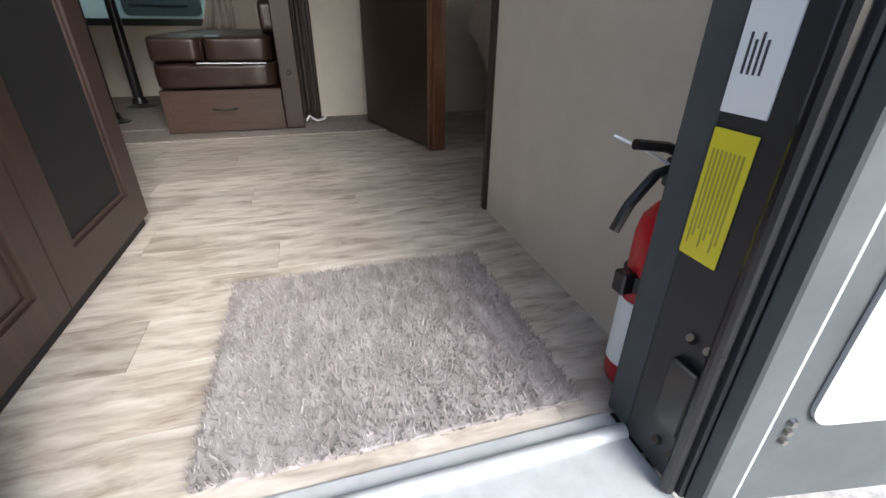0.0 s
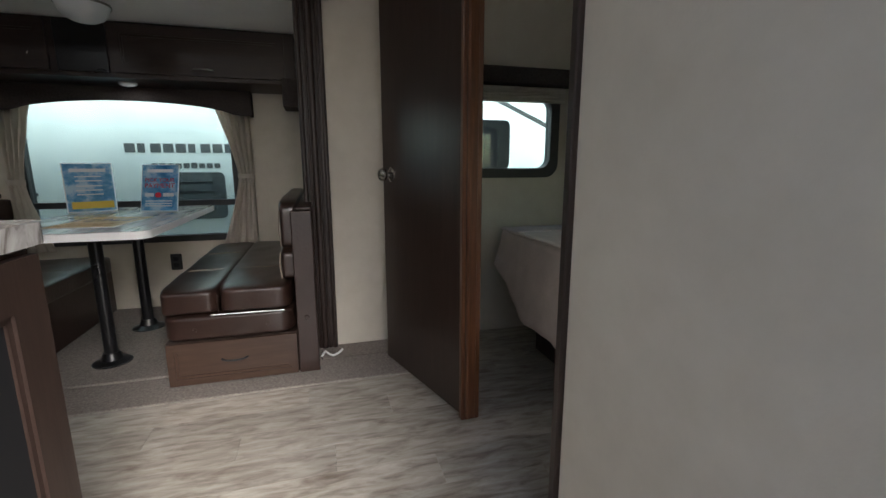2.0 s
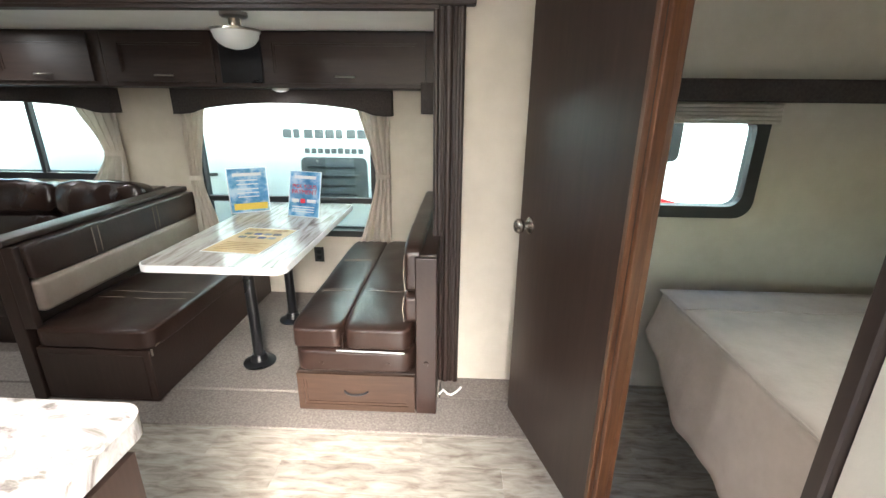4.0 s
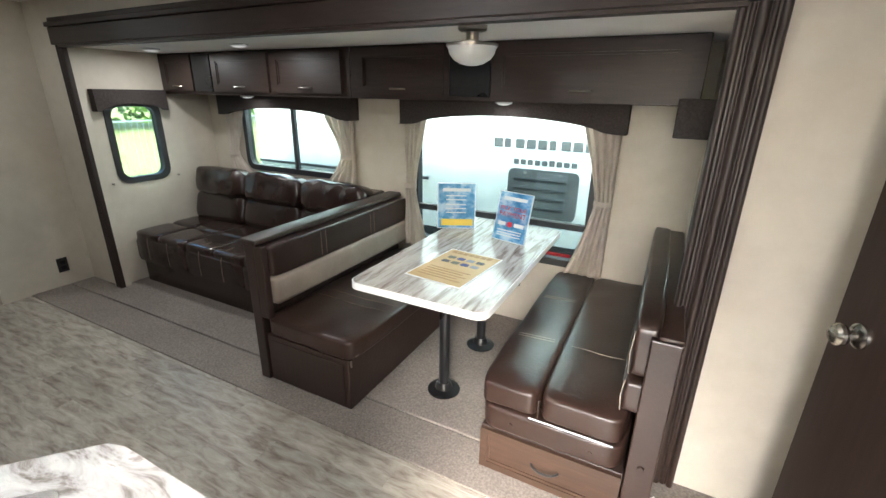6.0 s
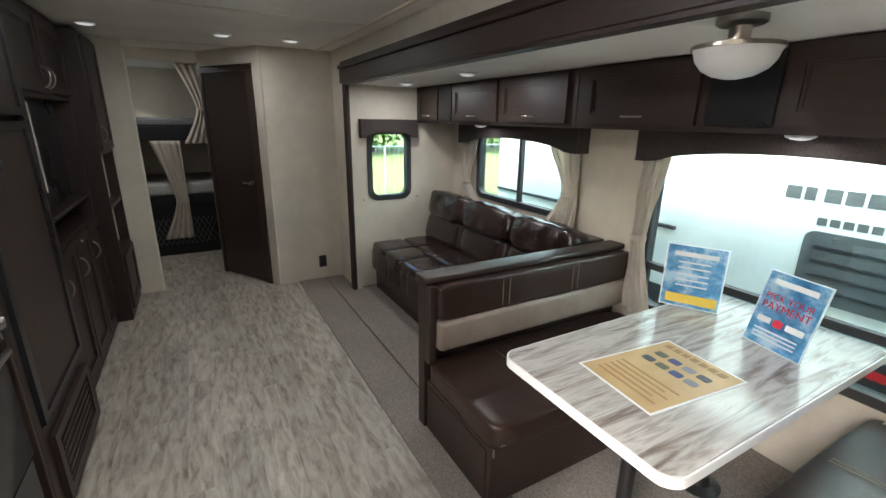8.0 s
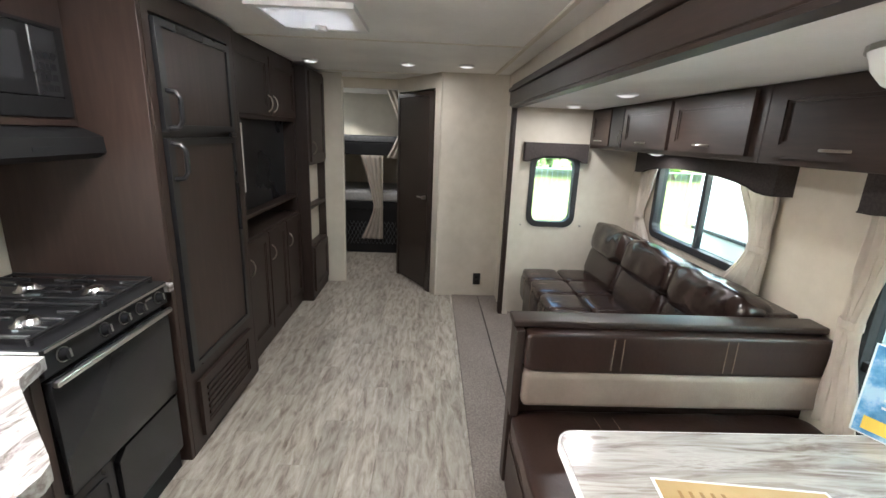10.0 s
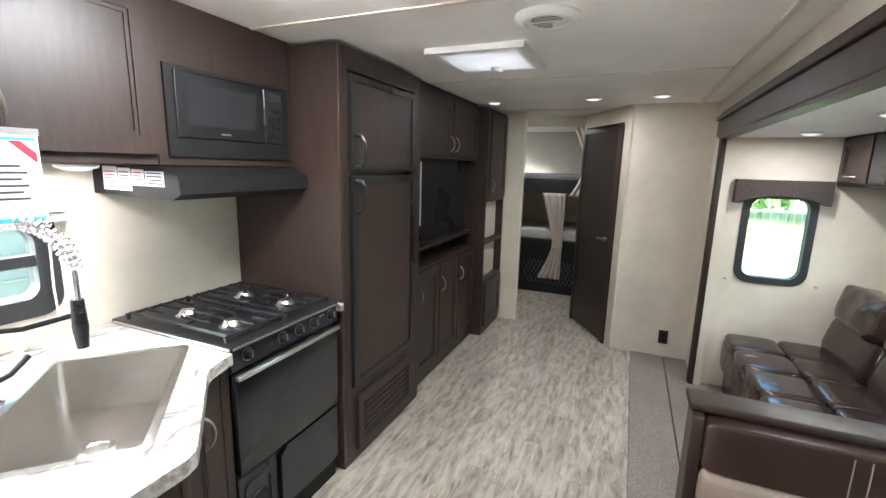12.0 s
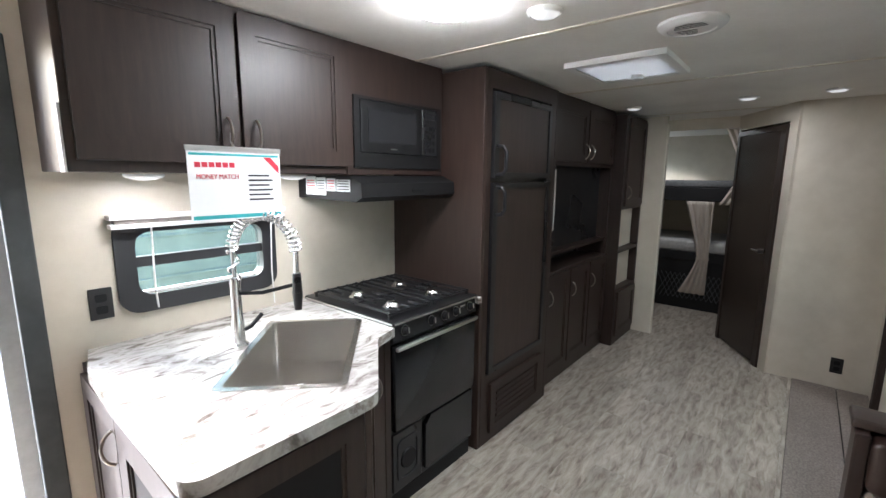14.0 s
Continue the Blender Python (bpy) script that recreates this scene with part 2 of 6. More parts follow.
vent_grey = noisy(material("vent_grey", (0.1, 0.105, 0.11), 0.5), 9, (1, 1, 1), [(0.3, (0.085, 0.09, 0.094)), (0.7, (0.12, 0.126, 0.13))])
gravel_mat = noisy(material("pale_gravel", (0.4, 0.38, 0.36), 0.95), 30, (1, 1, 1), [(0.3, (0.26, 0.25, 0.235)), (0.7, (0.52, 0.5, 0.47))], bump=0.8, bump_scale=45)
grass_mat = noisy(material("dry_grass", (0.2, 0.22, 0.07), 0.95), 3, (1, 1, 1), [(0.3, (0.16, 0.2, 0.05)), (0.7, (0.3, 0.3, 0.11))], bump=0.5, bump_scale=60)
leaf_mat = noisy(material("green_leaves", (0.07, 0.13, 0.03), 0.7), 3, (1, 1, 1), [(0.3, (0.09, 0.17, 0.03)), (0.7, (0.2, 0.32, 0.065))], rand=0.2)
bark = noisy(material("bark", (0.12, 0.09, 0.07), 0.9), 12, (1, 1, 0.2), [(0.3, (0.08, 0.06, 0.045)), (0.7, (0.16, 0.12, 0.09))], bump=0.5)
galv = material("galvanised_wire", (0.5, 0.52, 0.52), 0.4, 0.7)
outlet_mat = material("black_outlet", (0.015, 0.014, 0.014), 0.4)
lens_mat = material("lamp_lens", (0.85, 0.84, 0.8), 0.3)
lens_mat.node_tree.nodes["Principled BSDF"].inputs["Emission Color"].default_value = (1.0, 0.97, 0.92, 1)
lens_mat.node_tree.nodes["Principled BSDF"].inputs["Emission Strength"].default_value = 0.06
lit_lens = material("lit_lamp_lens", (0.85, 0.84, 0.8), 0.3)
lit_lens.node_tree.nodes["Principled BSDF"].inputs["Emission Color"].default_value = (1.0, 0.97, 0.92, 1)
lit_lens.node_tree.nodes["Principled BSDF"].inputs["Emission Strength"].default_value = 13.0


def pane_material():
    m = bpy.data.materials.new("window_glass")
    m.use_nodes = True
    t = m.node_tree
    t.nodes.remove(t.nodes["Principled BSDF"])
    tr, gl, mx, lw, pw_, ml = (t.nodes.new("ShaderNode" + k) for k in ("BsdfTransparent", "BsdfGlossy", "MixShader", "LayerWeight", "Math", "Math"))
    tr.inputs["Color"].default_value = (0.69, 0.79, 0.77, 1)
    gl.inputs["Roughness"].default_value = 0.02
    pw_.operation, ml.operation = "POWER", "MULTIPLY_ADD"
    pw_.inputs[1].default_value = 5.0
    ml.inputs[1].default_value, ml.inputs[2].default_value = 0.8, 0.03
    t.links.new(lw.outputs["Facing"], pw_.inputs[0])
    t.links.new(pw_.outputs[0], ml.inputs[0])
    t.links.new(ml.outputs[0], mx.inputs["Fac"])
    t.links.new(tr.outputs[0], mx.inputs[1])
    t.links.new(gl.outputs[0], mx.inputs[2])
    t.links.new(mx.outputs[0], t.nodes["Material Output"].inputs["Surface"])
    return m


glass = pane_material()


def translucent(name, color):
    m = bpy.data.materials.new(name)
    m.use_nodes = True
    t = m.node_tree
    t.nodes.remove(t.nodes["Principled BSDF"])
    tr, di, mx = (t.nodes.new("ShaderNode" + k) for k in ("BsdfTranslucent", "BsdfDiffuse", "MixShader"))
    tr.inputs["Color"].default_value = di.inputs["Color"].default_value = (*color, 1)
    t.links.new(tr.outputs[0], mx.inputs[1])
    t.links.new(di.outputs[0], mx.inputs[2])
    t.links.new(mx.outputs[0], t.nodes["Material Output"].inputs["Surface"])
    return m


milky = translucent("milky_dome", (0.86, 0.86, 0.85))


# ---- building helpers ----
def thing(name, base, label, category, group="", kind=""):
    ob = new(name)
    ob.empty_display_size = 0.1
    ob.location = base
    return tagged(ob, label, category, group, kind)


def link(name, bm, mat, smooth=False):
    bmesh.ops.recalc_face_normals(bm, faces=bm.faces)
    me = bpy.data.meshes.new(name)
    bm.to_mesh(me)
    bm.free()
    me.materials.append(mat)
    if smooth:
        me.polygons.foreach_set("use_smooth", [True] * len(me.polygons))
        me.set_sharp_from_angle(angle=radians(40))
    return new(name, me)


def part(name, bm, mat, parent, label="", smooth=False):
    ob = link(name, bm, mat, smooth)
    ob.parent = parent
    if parent.type == "EMPTY":
        ob.matrix_parent_inverse = Matrix.Translation(parent.location).inverted()
    return tagged(ob, label)


def setting(name, bm, mat, label, category, smooth=False):
    return tagged(link(name, bm, mat, smooth), label, category, "", "structure")


def B():
    return bmesh.new()


def box(bm, x0, x1, y0, y1, z0, z1, bevel=0.0, seg=2, m=None):
    r = bmesh.ops.create_cube(bm, size=1)
    v = r["verts"]
    for p in v:
        p.co = Vector(((x0 + x1) / 2 + p.co.x * (x1 - x0), (y0 + y1) / 2 + p.co.y * (y1 - y0), (z0 + z1) / 2 + p.co.z * (z1 - z0)))
    if bevel:
        es = list({e for p in v for e in p.link_edges})
        r = bmesh.ops.bevel(bm, geom=es, offset=bevel, segments=seg, profile=0.5, affect="EDGES")
        v = list({q for f in r["faces"] for q in f.verts} | {p for p in v if p.is_valid})
    if m is not None:
        bmesh.ops.transform(bm, matrix=m, verts=v)
    return bm


def face(origin, u):
    """Local x along u, local y up, local z out of the face."""
    u = Vector(u).normalized()
    up = Vector((0, 0, 1))
    w = u.cross(up)
    return Matrix(((u.x, up.x, w.x, origin[0]), (u.y, up.y, w.y, origin[1]), (u.z, up.z, w.z, origin[2]), (0, 0, 0, 1)))


def cyl(bm, p0, p1, r0, r1=None, seg=16):
    r1 = r0 if r1 is None else r1
    a, b = Vector(p0), Vector(p1)
    m = Matrix.Translation((a + b) / 2) @ (b - a).to_track_quat("Z", "Y").to_matrix().to_4x4()
    bmesh.ops.create_cone(bm, cap_ends=True, segments=seg, radius1=r0, radius2=r1, depth=(b - a).length, matrix=m)
    return bm


def lathe(bm, centre, profile, seg=24):
    """Turned solid about z: profile of (radius, height)."""
    rings = []
    for r, h in profile:
        rings.append([bm.verts.new((centre[0] + r * math.cos(2 * math.pi * k / seg), centre[1] + r * math.sin(2 * math.pi * k / seg), centre[2] + h)) for k in range(seg)])
    for a, b in zip(rings, rings[1:]):
        for k in range(seg):
            bm.faces.new((a[k], a[(k + 1) % seg], b[(k + 1) % seg], b[k]))
    bm.faces.new(rings[0])
    bm.faces.new(rings[-1])
    return bm


def tube(bm, pts, r, seg=8):
    pts = [Vector(p) for p in pts]
    rings = []
    for k, p in enumerate(pts):
        d = (pts[min(k + 1, len(pts) - 1)] - pts[max(k - 1, 0)]).normalized()
        q = d.to_track_quat("Z", "Y").to_matrix()
        rings.append([bm.verts.new(p + q @ Vector((r * math.cos(2 * math.pi * j / seg), r * math.sin(2 * math.pi * j / seg), 0))) for j in range(seg)])
    for a, b in zip(rings, rings[1:]):
        best = min(range(seg), key=lambda s: sum((a[j].co - b[(j + s) % seg].co).length for j in range(seg)))
        for j in range(seg):
            bm.faces.new((a[j], a[(j + 1) % seg], b[(j + 1 + best) % seg], b[(j + best) % seg]))
    bm.faces.new(rings[0])
    bm.faces.new(rings[-1])
    return bm


def prism(bm, outline, z0, z1, m=None):
    """Outline of (x, y) extruded from z0 to z1."""
    lo = [bm.verts.new((x, y, z0)) for x, y in outline]
    hi = [bm.verts.new((x, y, z1)) for x, y in outline]
    n = len(outline)
    bm.faces.new(lo)
    bm.faces.new(hi)
    for k in range(n):
        bm.faces.new((lo[k], lo[(k + 1) % n], hi[(k + 1) % n], hi[k]))
    if m is not None:
        bmesh.ops.transform(bm, matrix=m, verts=lo + hi)
    return bm


def rounded(x0, x1, y0, y1, r, n=5):
    pts = []
    for cx, cy, a in ((x1 - r, y1 - r, 0), (x0 + r, y1 - r, 90), (x0 + r, y0 + r, 180), (x1 - r, y0 + r, 270)):
        for k in range(n + 1):
            t = radians(a + 90 * k / n)
            pts.append((cx + r * math.cos(t), cy + r * math.sin(t)))
    return pts


def ring(bm, outer, inner, z0, z1, m=None):
    """A frame between two outlines of equal length."""
    n = len(outer)
    vs = [[bm.verts.new((x, y, z)) for x, y in o] for o in (outer, inner) for z in (z0, z1)]
    ol, oh, il, ih = vs
    for k in range(n):
        j = (k + 1) % n
        bm.faces.new((ol[k], ol[j], oh[j], oh[k]))
        bm.faces.new((il[k], il[j], ih[j], ih[k]))
        bm.faces.new((oh[k], oh[j], ih[j], ih[k]))
        bm.faces.new((ol[k], ol[j], il[j], il[k]))
    if m is not None:
        bmesh.ops.transform(bm, matrix=m, verts=[v for s in vs for v in s])
    return bm


def crease(bm, amount, scale):
    """Uneven stuffing and slack in a leather cover."""
    for v in bm.verts:
        q = v.co * scale
        v.co += Vector((noise.noise(q), noise.noise(q + Vector((7, 3, 1))), noise.noise(q + Vector((2, 9, 5))))) * amount
    return bm


def pillow(bm, x0, x1, y0, y1, z0, z1, p=7.0, n=8, m=None):
    """A stuffed cushion: a box whose faces swell and whose corners are round."""
    vs = {}

    def vert(i, j, k):
        key = (i, j, k)
        if key not in vs:
            c = Vector((2 * i / n - 1, 2 * j / n - 1, 2 * k / n - 1))
            q = (abs(c.x) ** p + abs(c.y) ** p + abs(c.z) ** p) ** (1 / p)
            c /= q
            vs[key] = bm.verts.new(((x0 + x1) / 2 + c.x * (x1 - x0) / 2, (y0 + y1) / 2 + c.y * (y1 - y0) / 2, (z0 + z1) / 2 + c.z * (z1 - z0) / 2))
        return vs[key]

    for a in range(n):
        for b in range(n):
            for s in (0, n):
                bm.faces.new((vert(s, a, b), vert(s, a + 1, b), vert(s, a + 1, b + 1), vert(s, a, b + 1)))
                bm.faces.new((vert(a, s, b), vert(a + 1, s, b), vert(a + 1, s, b + 1), vert(a, s, b + 1)))
                bm.faces.new((vert(a, b, s), vert(a + 1, b, s), vert(a + 1, b + 1, s), vert(a, b + 1, s)))
    if m is not None:
        bmesh.ops.transform(bm, matrix=m, verts=list(vs.values()))
    return bm


def slab(bm, axis, a0, a1, u0, u1, z0, z1, holes=()):
    """A wall across an axis ("x" or "y") from a0 to a1 thick, along u, with holes (u0, u1, z0, z1)."""
    us = sorted({u0, u1, *(h[k] for h in holes for k in (0, 1))})
    zs = sorted({z0, z1, *(h[k] for h in holes for k in (2, 3))})
    solid = {(i, j) for i in range(len(us) - 1) for j in range(len(zs) - 1)
             if not any(h[0] < (us[i] + us[i + 1]) / 2 < h[1] and h[2] < (zs[j] + zs[j + 1]) / 2 < h[3] for h in holes)}
    vs = {}

    def vert(i, j, s):
        if (i, j, s) not in vs:
            a = a1 if s else a0
            vs[i, j, s] = bm.verts.new((a, us[i], zs[j]) if axis == "x" else (us[i], a, zs[j]))
        return vs[i, j, s]

    for i, j in solid:
        for s in (0, 1):
            bm.faces.new((vert(i, j, s), vert(i + 1, j, s), vert(i + 1, j + 1, s), vert(i, j + 1, s)))
        for di, dj, p, q in ((-1, 0, (i, j), (i, j + 1)), (1, 0, (i + 1, j), (i + 1, j + 1)), (0, -1, (i, j), (i + 1, j)), (0, 1, (i, j + 1), (i + 1, j + 1))):
            if (i + di, j + dj) not in solid:
                bm.faces.new((vert(*p, 0), vert(*q, 0), vert(*q, 1), vert(*p, 1)))
    return bm


def lettering(name, text, size, m, mat, parent, label="", squeeze=1.0):
    cu = bpy.data.curves.new("letters", "FONT")
    cu.body, cu.size, cu.extrude = text, size, 0.0008
    cu.align_x, cu.align_y = "CENTER", "CENTER"
    tmp = bpy.data.objects.new("letters", cu)
    me = bpy.data.meshes.new_from_object(tmp)
    bpy.data.objects.remove(tmp)
    me.transform(m @ Matrix.Diagonal((squeeze, 1, 1, 1)))
    me.materials.clear()
    me.materials.append(mat)
    ob = new(name, me)
    ob.parent = parent
    if parent.type == "EMPTY":
        ob.matrix_parent_inverse = Matrix.Translation(parent.location).inverted()
    return tagged(ob, label)


def bars(bm, m, u0, u1, vs, h, d=0.0012):
    for k, v in enumerate(vs):
        box(bm, u0, u1 - (0.25 * (u1 - u0) if k % 3 == 2 else 0), v, v + h, 0, d, m=m)
    return bm


def bow_handle(bm, m, u, v, length=0.1, upright=True, r=0.005, out=0.03):
    pts = []
    for k in range(11):
        a = k / 10
        along, off = (a - 0.5) * length, 0.002 + out * math.sin(math.pi * a) ** 0.6
        pts.append(m @ Vector((u, v + along, off) if upright else (u + along, v, off)))
    return tube(bm, pts, r, 8)


def panel_door(parent, m, u0, u1, v0, v1, mat, handle=None, rail=0.055, thick=0.02, name="door", panel_mat=None, hmat=None, label=""):
    """A framed door leaf on a face: rails, stiles and a sunk panel, with a bow handle (u, v, upright)."""
    bm = B()
    inner = (u0 + rail, u1 - rail, v0 + rail, v1 - rail)
    ring(bm, [(u0, v0), (u1, v0), (u1, v1), (u0, v1)], [(inner[0], inner[2]), (inner[1], inner[2]), (inner[1], inner[3]), (inner[0], inner[3])], 0.001, thick, m)
    ring(bm, [(inner[0], inner[2]), (inner[1], inner[2]), (inner[1], inner[3]), (inner[0], inner[3])],
         [(inner[0] + 0.012, inner[2] + 0.012), (inner[1] - 0.012, inner[2] + 0.012), (inner[1] - 0.012, inner[3] - 0.012), (inner[0] + 0.012, inner[3] - 0.012)], 0.001, thick - 0.006, m)
    leaf = part(name, bm, mat, parent, label)
    part("panel", box(B(), inner[0] + 0.012, inner[1] - 0.012, inner[2] + 0.012, inner[3] - 0.012, 0.001, thick - 0.011, m=m), panel_mat or mat, leaf)
    if handle:
        hm = m @ Matrix.Translation((0, 0, thick))
        part("handle", bow_handle(B(), hm, handle[0], handle[1], 0.11, handle[2]), hmat or nickel, leaf, "brushed nickel bow handle", True)
    return leaf


# ---- plan ----
Y0, YF, YB = 0.73, 3.16, 4.2          # door wall, far wall, slide's back wall
XR, XF = -6.75, 3.4                   # rear and front ends
ZC, ZS = 2.09, 1.80                   # ceilings
XS0, XS1 = -3.69, 0.27                # slide's end walls
XP = 0.80                             # partition to the bedroom

floor = setting("floor", box(B(), XR - 0.05, XF + 0.05, 0.66, YF + 0.06, -0.09, -0.004), grey_panel, "trailer floor deck under grey vinyl planks", "floor")
# the last two holes are for unseen windows that light the bunks and bedroom
setting("wall_entry_side", slab(B(), "y", 0.66, Y0, XR, XF, -0.05, ZC, [(-0.115, 0.70, -0.05, 1.945), (-0.95, -0.39, 1.04, 1.345), (-6.6, -5.75, 1.55, 1.9), (1.5, 2.3, 0.96, 1.4)]), wallpaper,
        "beige wallboard wall with the entry doorway and kitchen window", "wall")
setting("wall_far_side", slab(B(), "y", YF, YF + 0.05, XR, XF, -0.05, ZC, [(XS0 + 0.06, 0.25, -0.05, 1.84), (1.0, 1.66, 0.96, 1.4)]), wallpaper, "beige wallboard far wall around the slide-out opening", "wall")
setting("wall_rear", slab(B(), "x", XR - 0.05, XR, 0.66, YF + 0.05, -0.05, ZC), wallpaper, "beige wallboard rear wall of the bunk room", "wall")
setting("wall_front", slab(B(), "x", XF, XF + 0.05, 0.66, YF + 0.05, -0.05, ZC), wallpaper, "beige wallboard front wall of the bedroom", "wall")
setting("wall_partition_entry", slab(B(), "x", XP, XP + 0.04, Y0, 1.545, 0, ZC), wallpaper, "plain beige partition wall beside the entry", "wall")
setting("wall_partition_bedroom", slab(B(), "x", XP + 0.02, XP + 0.06, 2.30, YF, 0, ZC), wallpaper, "beige partition wall behind the open bedroom door", "wall")
setting("wall_over_bedroom_door", slab(B(), "x", XP + 0.01, XP + 0.05, 1.545, 2.30, 1.93, ZC), wallpaper, "beige wall panel over the bedroom doorway", "wall")
setting("wall_slide_back", slab(B(), "y", YB, YB + 0.05, XS0 - 0.05, XS1 + 0.05, -0.05, ZS + 0.05, [(-3.24, -2.1, 0.89, 1.45), (-1.5, -0.26, 0.5, 1.45)]), wallpaper,
        "beige wallboard back wall of the slide-out with two windows", "wall")
setting("wall_slide_rear", slab(B(), "x", XS0 - 0.05, XS0, YF - 0.02, YB, -0.05, ZS + 0.05, [(3.34, 3.71, 0.84, 1.42)]), wallpaper, "beige wallboard end wall of the slide-out with a small window", "wall")
setting("wall_slide_front", slab(B(), "x", XS1, XS1 + 0.05, YF - 0.02, YB, -0.05, ZS + 0.05, [(3.34, 3.71, 0.84, 1.42)]), wallpaper, "beige wallboard end wall of the slide-out beside the dinette", "wall")
FLAT = Matrix(((1, 0, 0, 0), (0, 0, 1, 0), (0, 1, 0, 0), (0, 0, 0, 1)))
bm = slab(B(), "y", ZC, ZC + 0.06, XR - 0.05, XF + 0.05, 0.66, YF + 0.06, [(-2.5, -2.1, 1.7, 2.09)])
bm.transform(FLAT)
setting("ceiling", bm, ceil_mat, "off-white ceiling boards with cream battens", "ceiling")
setting("ceiling_slide", box(B(), XS0 - 0.05, XS1 + 0.05, YF + 0.005, YB + 0.05, ZS, ZS + 0.05), ceil_mat, "off-white ceiling of the slide-out", "ceiling")
setting("slide_floor", box(B(), XS0 - 0.05, XS1 + 0.05, YF + 0.06, YB + 0.05, -0.09, -0.004), grey_panel, "deck of the slide-out under carpet", "floor")
setting("carpet", box(B(), XR + 0.4, XP + 0.015, 2.73, 2.985, -0.004, 0.007, 0.003, 1), carpet_mat, "grey-brown low pile carpet strip along the slide-out", "carpet")
setting("carpet_slide", box(B(), XS0, XS1, 2.99, YB, -0.003, 0.013, 0.004, 1), carpet_mat, "grey-brown carpet on the slide-out floor", "carpet")
setting("carpet_rear", box(B(), -4.1, XS0 - 0.004, 2.99, YF, -0.003, 0.007), carpet_mat, "grey-brown carpet behind the slide-out", "carpet")
setting("carpet_corner", box(B(), XS1 + 0.004, XP + 0.015, 2.99, YF, -0.003, 0.007), carpet_mat, "grey-brown carpet in the corner by the bedroom door", "carpet")
bm = B()
for bx in (-1.57, -2.84, -4.3):
    box(bm, bx - 0.012, bx + 0.012, Y0 + 0.01, 3.03, ZC - 0.005, ZC + 0.002)
box(bm, XR + 0.1, XP - 0.01, 3.02, 3.045, ZC - 0.012, ZC + 0.002)
setting("trim_ceiling", bm, batten_mat, "thin cream battens over the ceiling joints", "trim")

# rear of the living space: short wall, slanted wall with the bathroom door, jamb of the bunk room
setting("wall_rear_living", slab(B(), "x", -4.14, -4.1, 2.56, YF, 0, ZC), wallpaper, "beige wallboard wall at the rear of the living space", "wall")
dv = Vector((-4.09 + 4.80, 2.555 - 2.12, 0))
DM = face((-4.80, 2.12, 0), dv)       # face of the slanted wall, towards the aisle
L = dv.length
bm = B()
for u0, u1, v0, v1 in ((0, 0.03, 0, ZC), (0.735, L, 0, ZC), (0.03, 0.735, 1.96, ZC)):
    box(bm, u0, u1, v0, v1, -0.04, 0, m=DM)
setting("wall_bathroom", bm, wallpaper, "beige slanted wall around the bathroom door", "wall")
setting("wall_hall", slab(B(), "x", -4.47, -4.43, Y0, 1.60, 0, ZC), wallpaper, "beige wall end beside the bunk room opening", "wall")
setting("wall_bunk_side", slab(B(), "x", -4.84, -4.80, 2.14, YF, 0, ZC), wallpaper, "beige wall between bathroom and bunk room", "wall")
setting("wall_over_bunk_door", slab(B(), "x", -4.84, -4.80, Y0, 2.14, 1.99, ZC), wallpaper, "beige strip over the bunk room opening", "wall")
bm = box(B(), -4.475, -4.425, 1.601, 1.613, 0, 2.02)
setting("trim_bunk_door", bm, batten_mat, "pale trim on the edge of the bunk room opening", "trim")
bd = thing("bathroom_door", (-4.45, 2.33, 0), "dark glossy wooden bathroom door, closed", "door", kind="structure")
gloss_wood = noisy(material("glossy_dark_wood", (0.03, 0.017, 0.013), 0.2), 9, (6, 6, 0.6), [(0.3, (0.016, 0.01, 0.008)), (0.7, (0.034, 0.02, 0.015))], rough=(0.16, 0.3))
part("leaf", box(B(), 0.07, 0.665, 0.015, 1.9, -0.02, 0.012, 0.003, 1, m=DM), gloss_wood, bd)
bm = B()
box(bm, 0.031, 0.068, 0, 1.94, -0.03, 0.018, m=DM)
box(bm, 0.667, 0.734, 0, 1.94, -0.03, 0.018, m=DM)
box(bm, 0.068, 0.667, 1.902, 1.94, -0.03, 0.018, m=DM)
part("door_frame", bm, wood, bd)
bm = B()
cyl(bm, DM @ Vector((0.62, 0.95, 0.012)), DM @ Vector((0.62, 0.95, 0.05)), 0.018)
tube(bm, [DM @ Vector((0.62 - 0.01 * k, 0.95, 0.05)) for k in range(10)], 0.008)
part("door_handle", bm, nickel, bd, "brushed nickel lever handle", True)

# slide-out surround: fluted columns and header
def fluted(bm, m, w, h, d):
    """A moulded upright: a flat board with soft, uneven rounds along it."""
    box(bm, 0, w, 0, h, 0, d * 0.62, m=m)
    for c, r in ((0.1, 0.09), (0.3, 0.06), (0.5, 0.12), (0.7, 0.06), (0.9, 0.09)):
        prism(bm, [(w * (c + r * math.cos(radians(a))), d * 0.62 + d * (0.38 if r > 0.08 else 0.2) * math.sin(radians(a))) for a in range(0, 181, 20)], 0, h,
              m @ Matrix(((1, 0, 0, 0), (0, 0, 1, 0), (0, 1, 0, 0), (0, 0, 0, 1))))
    return bm


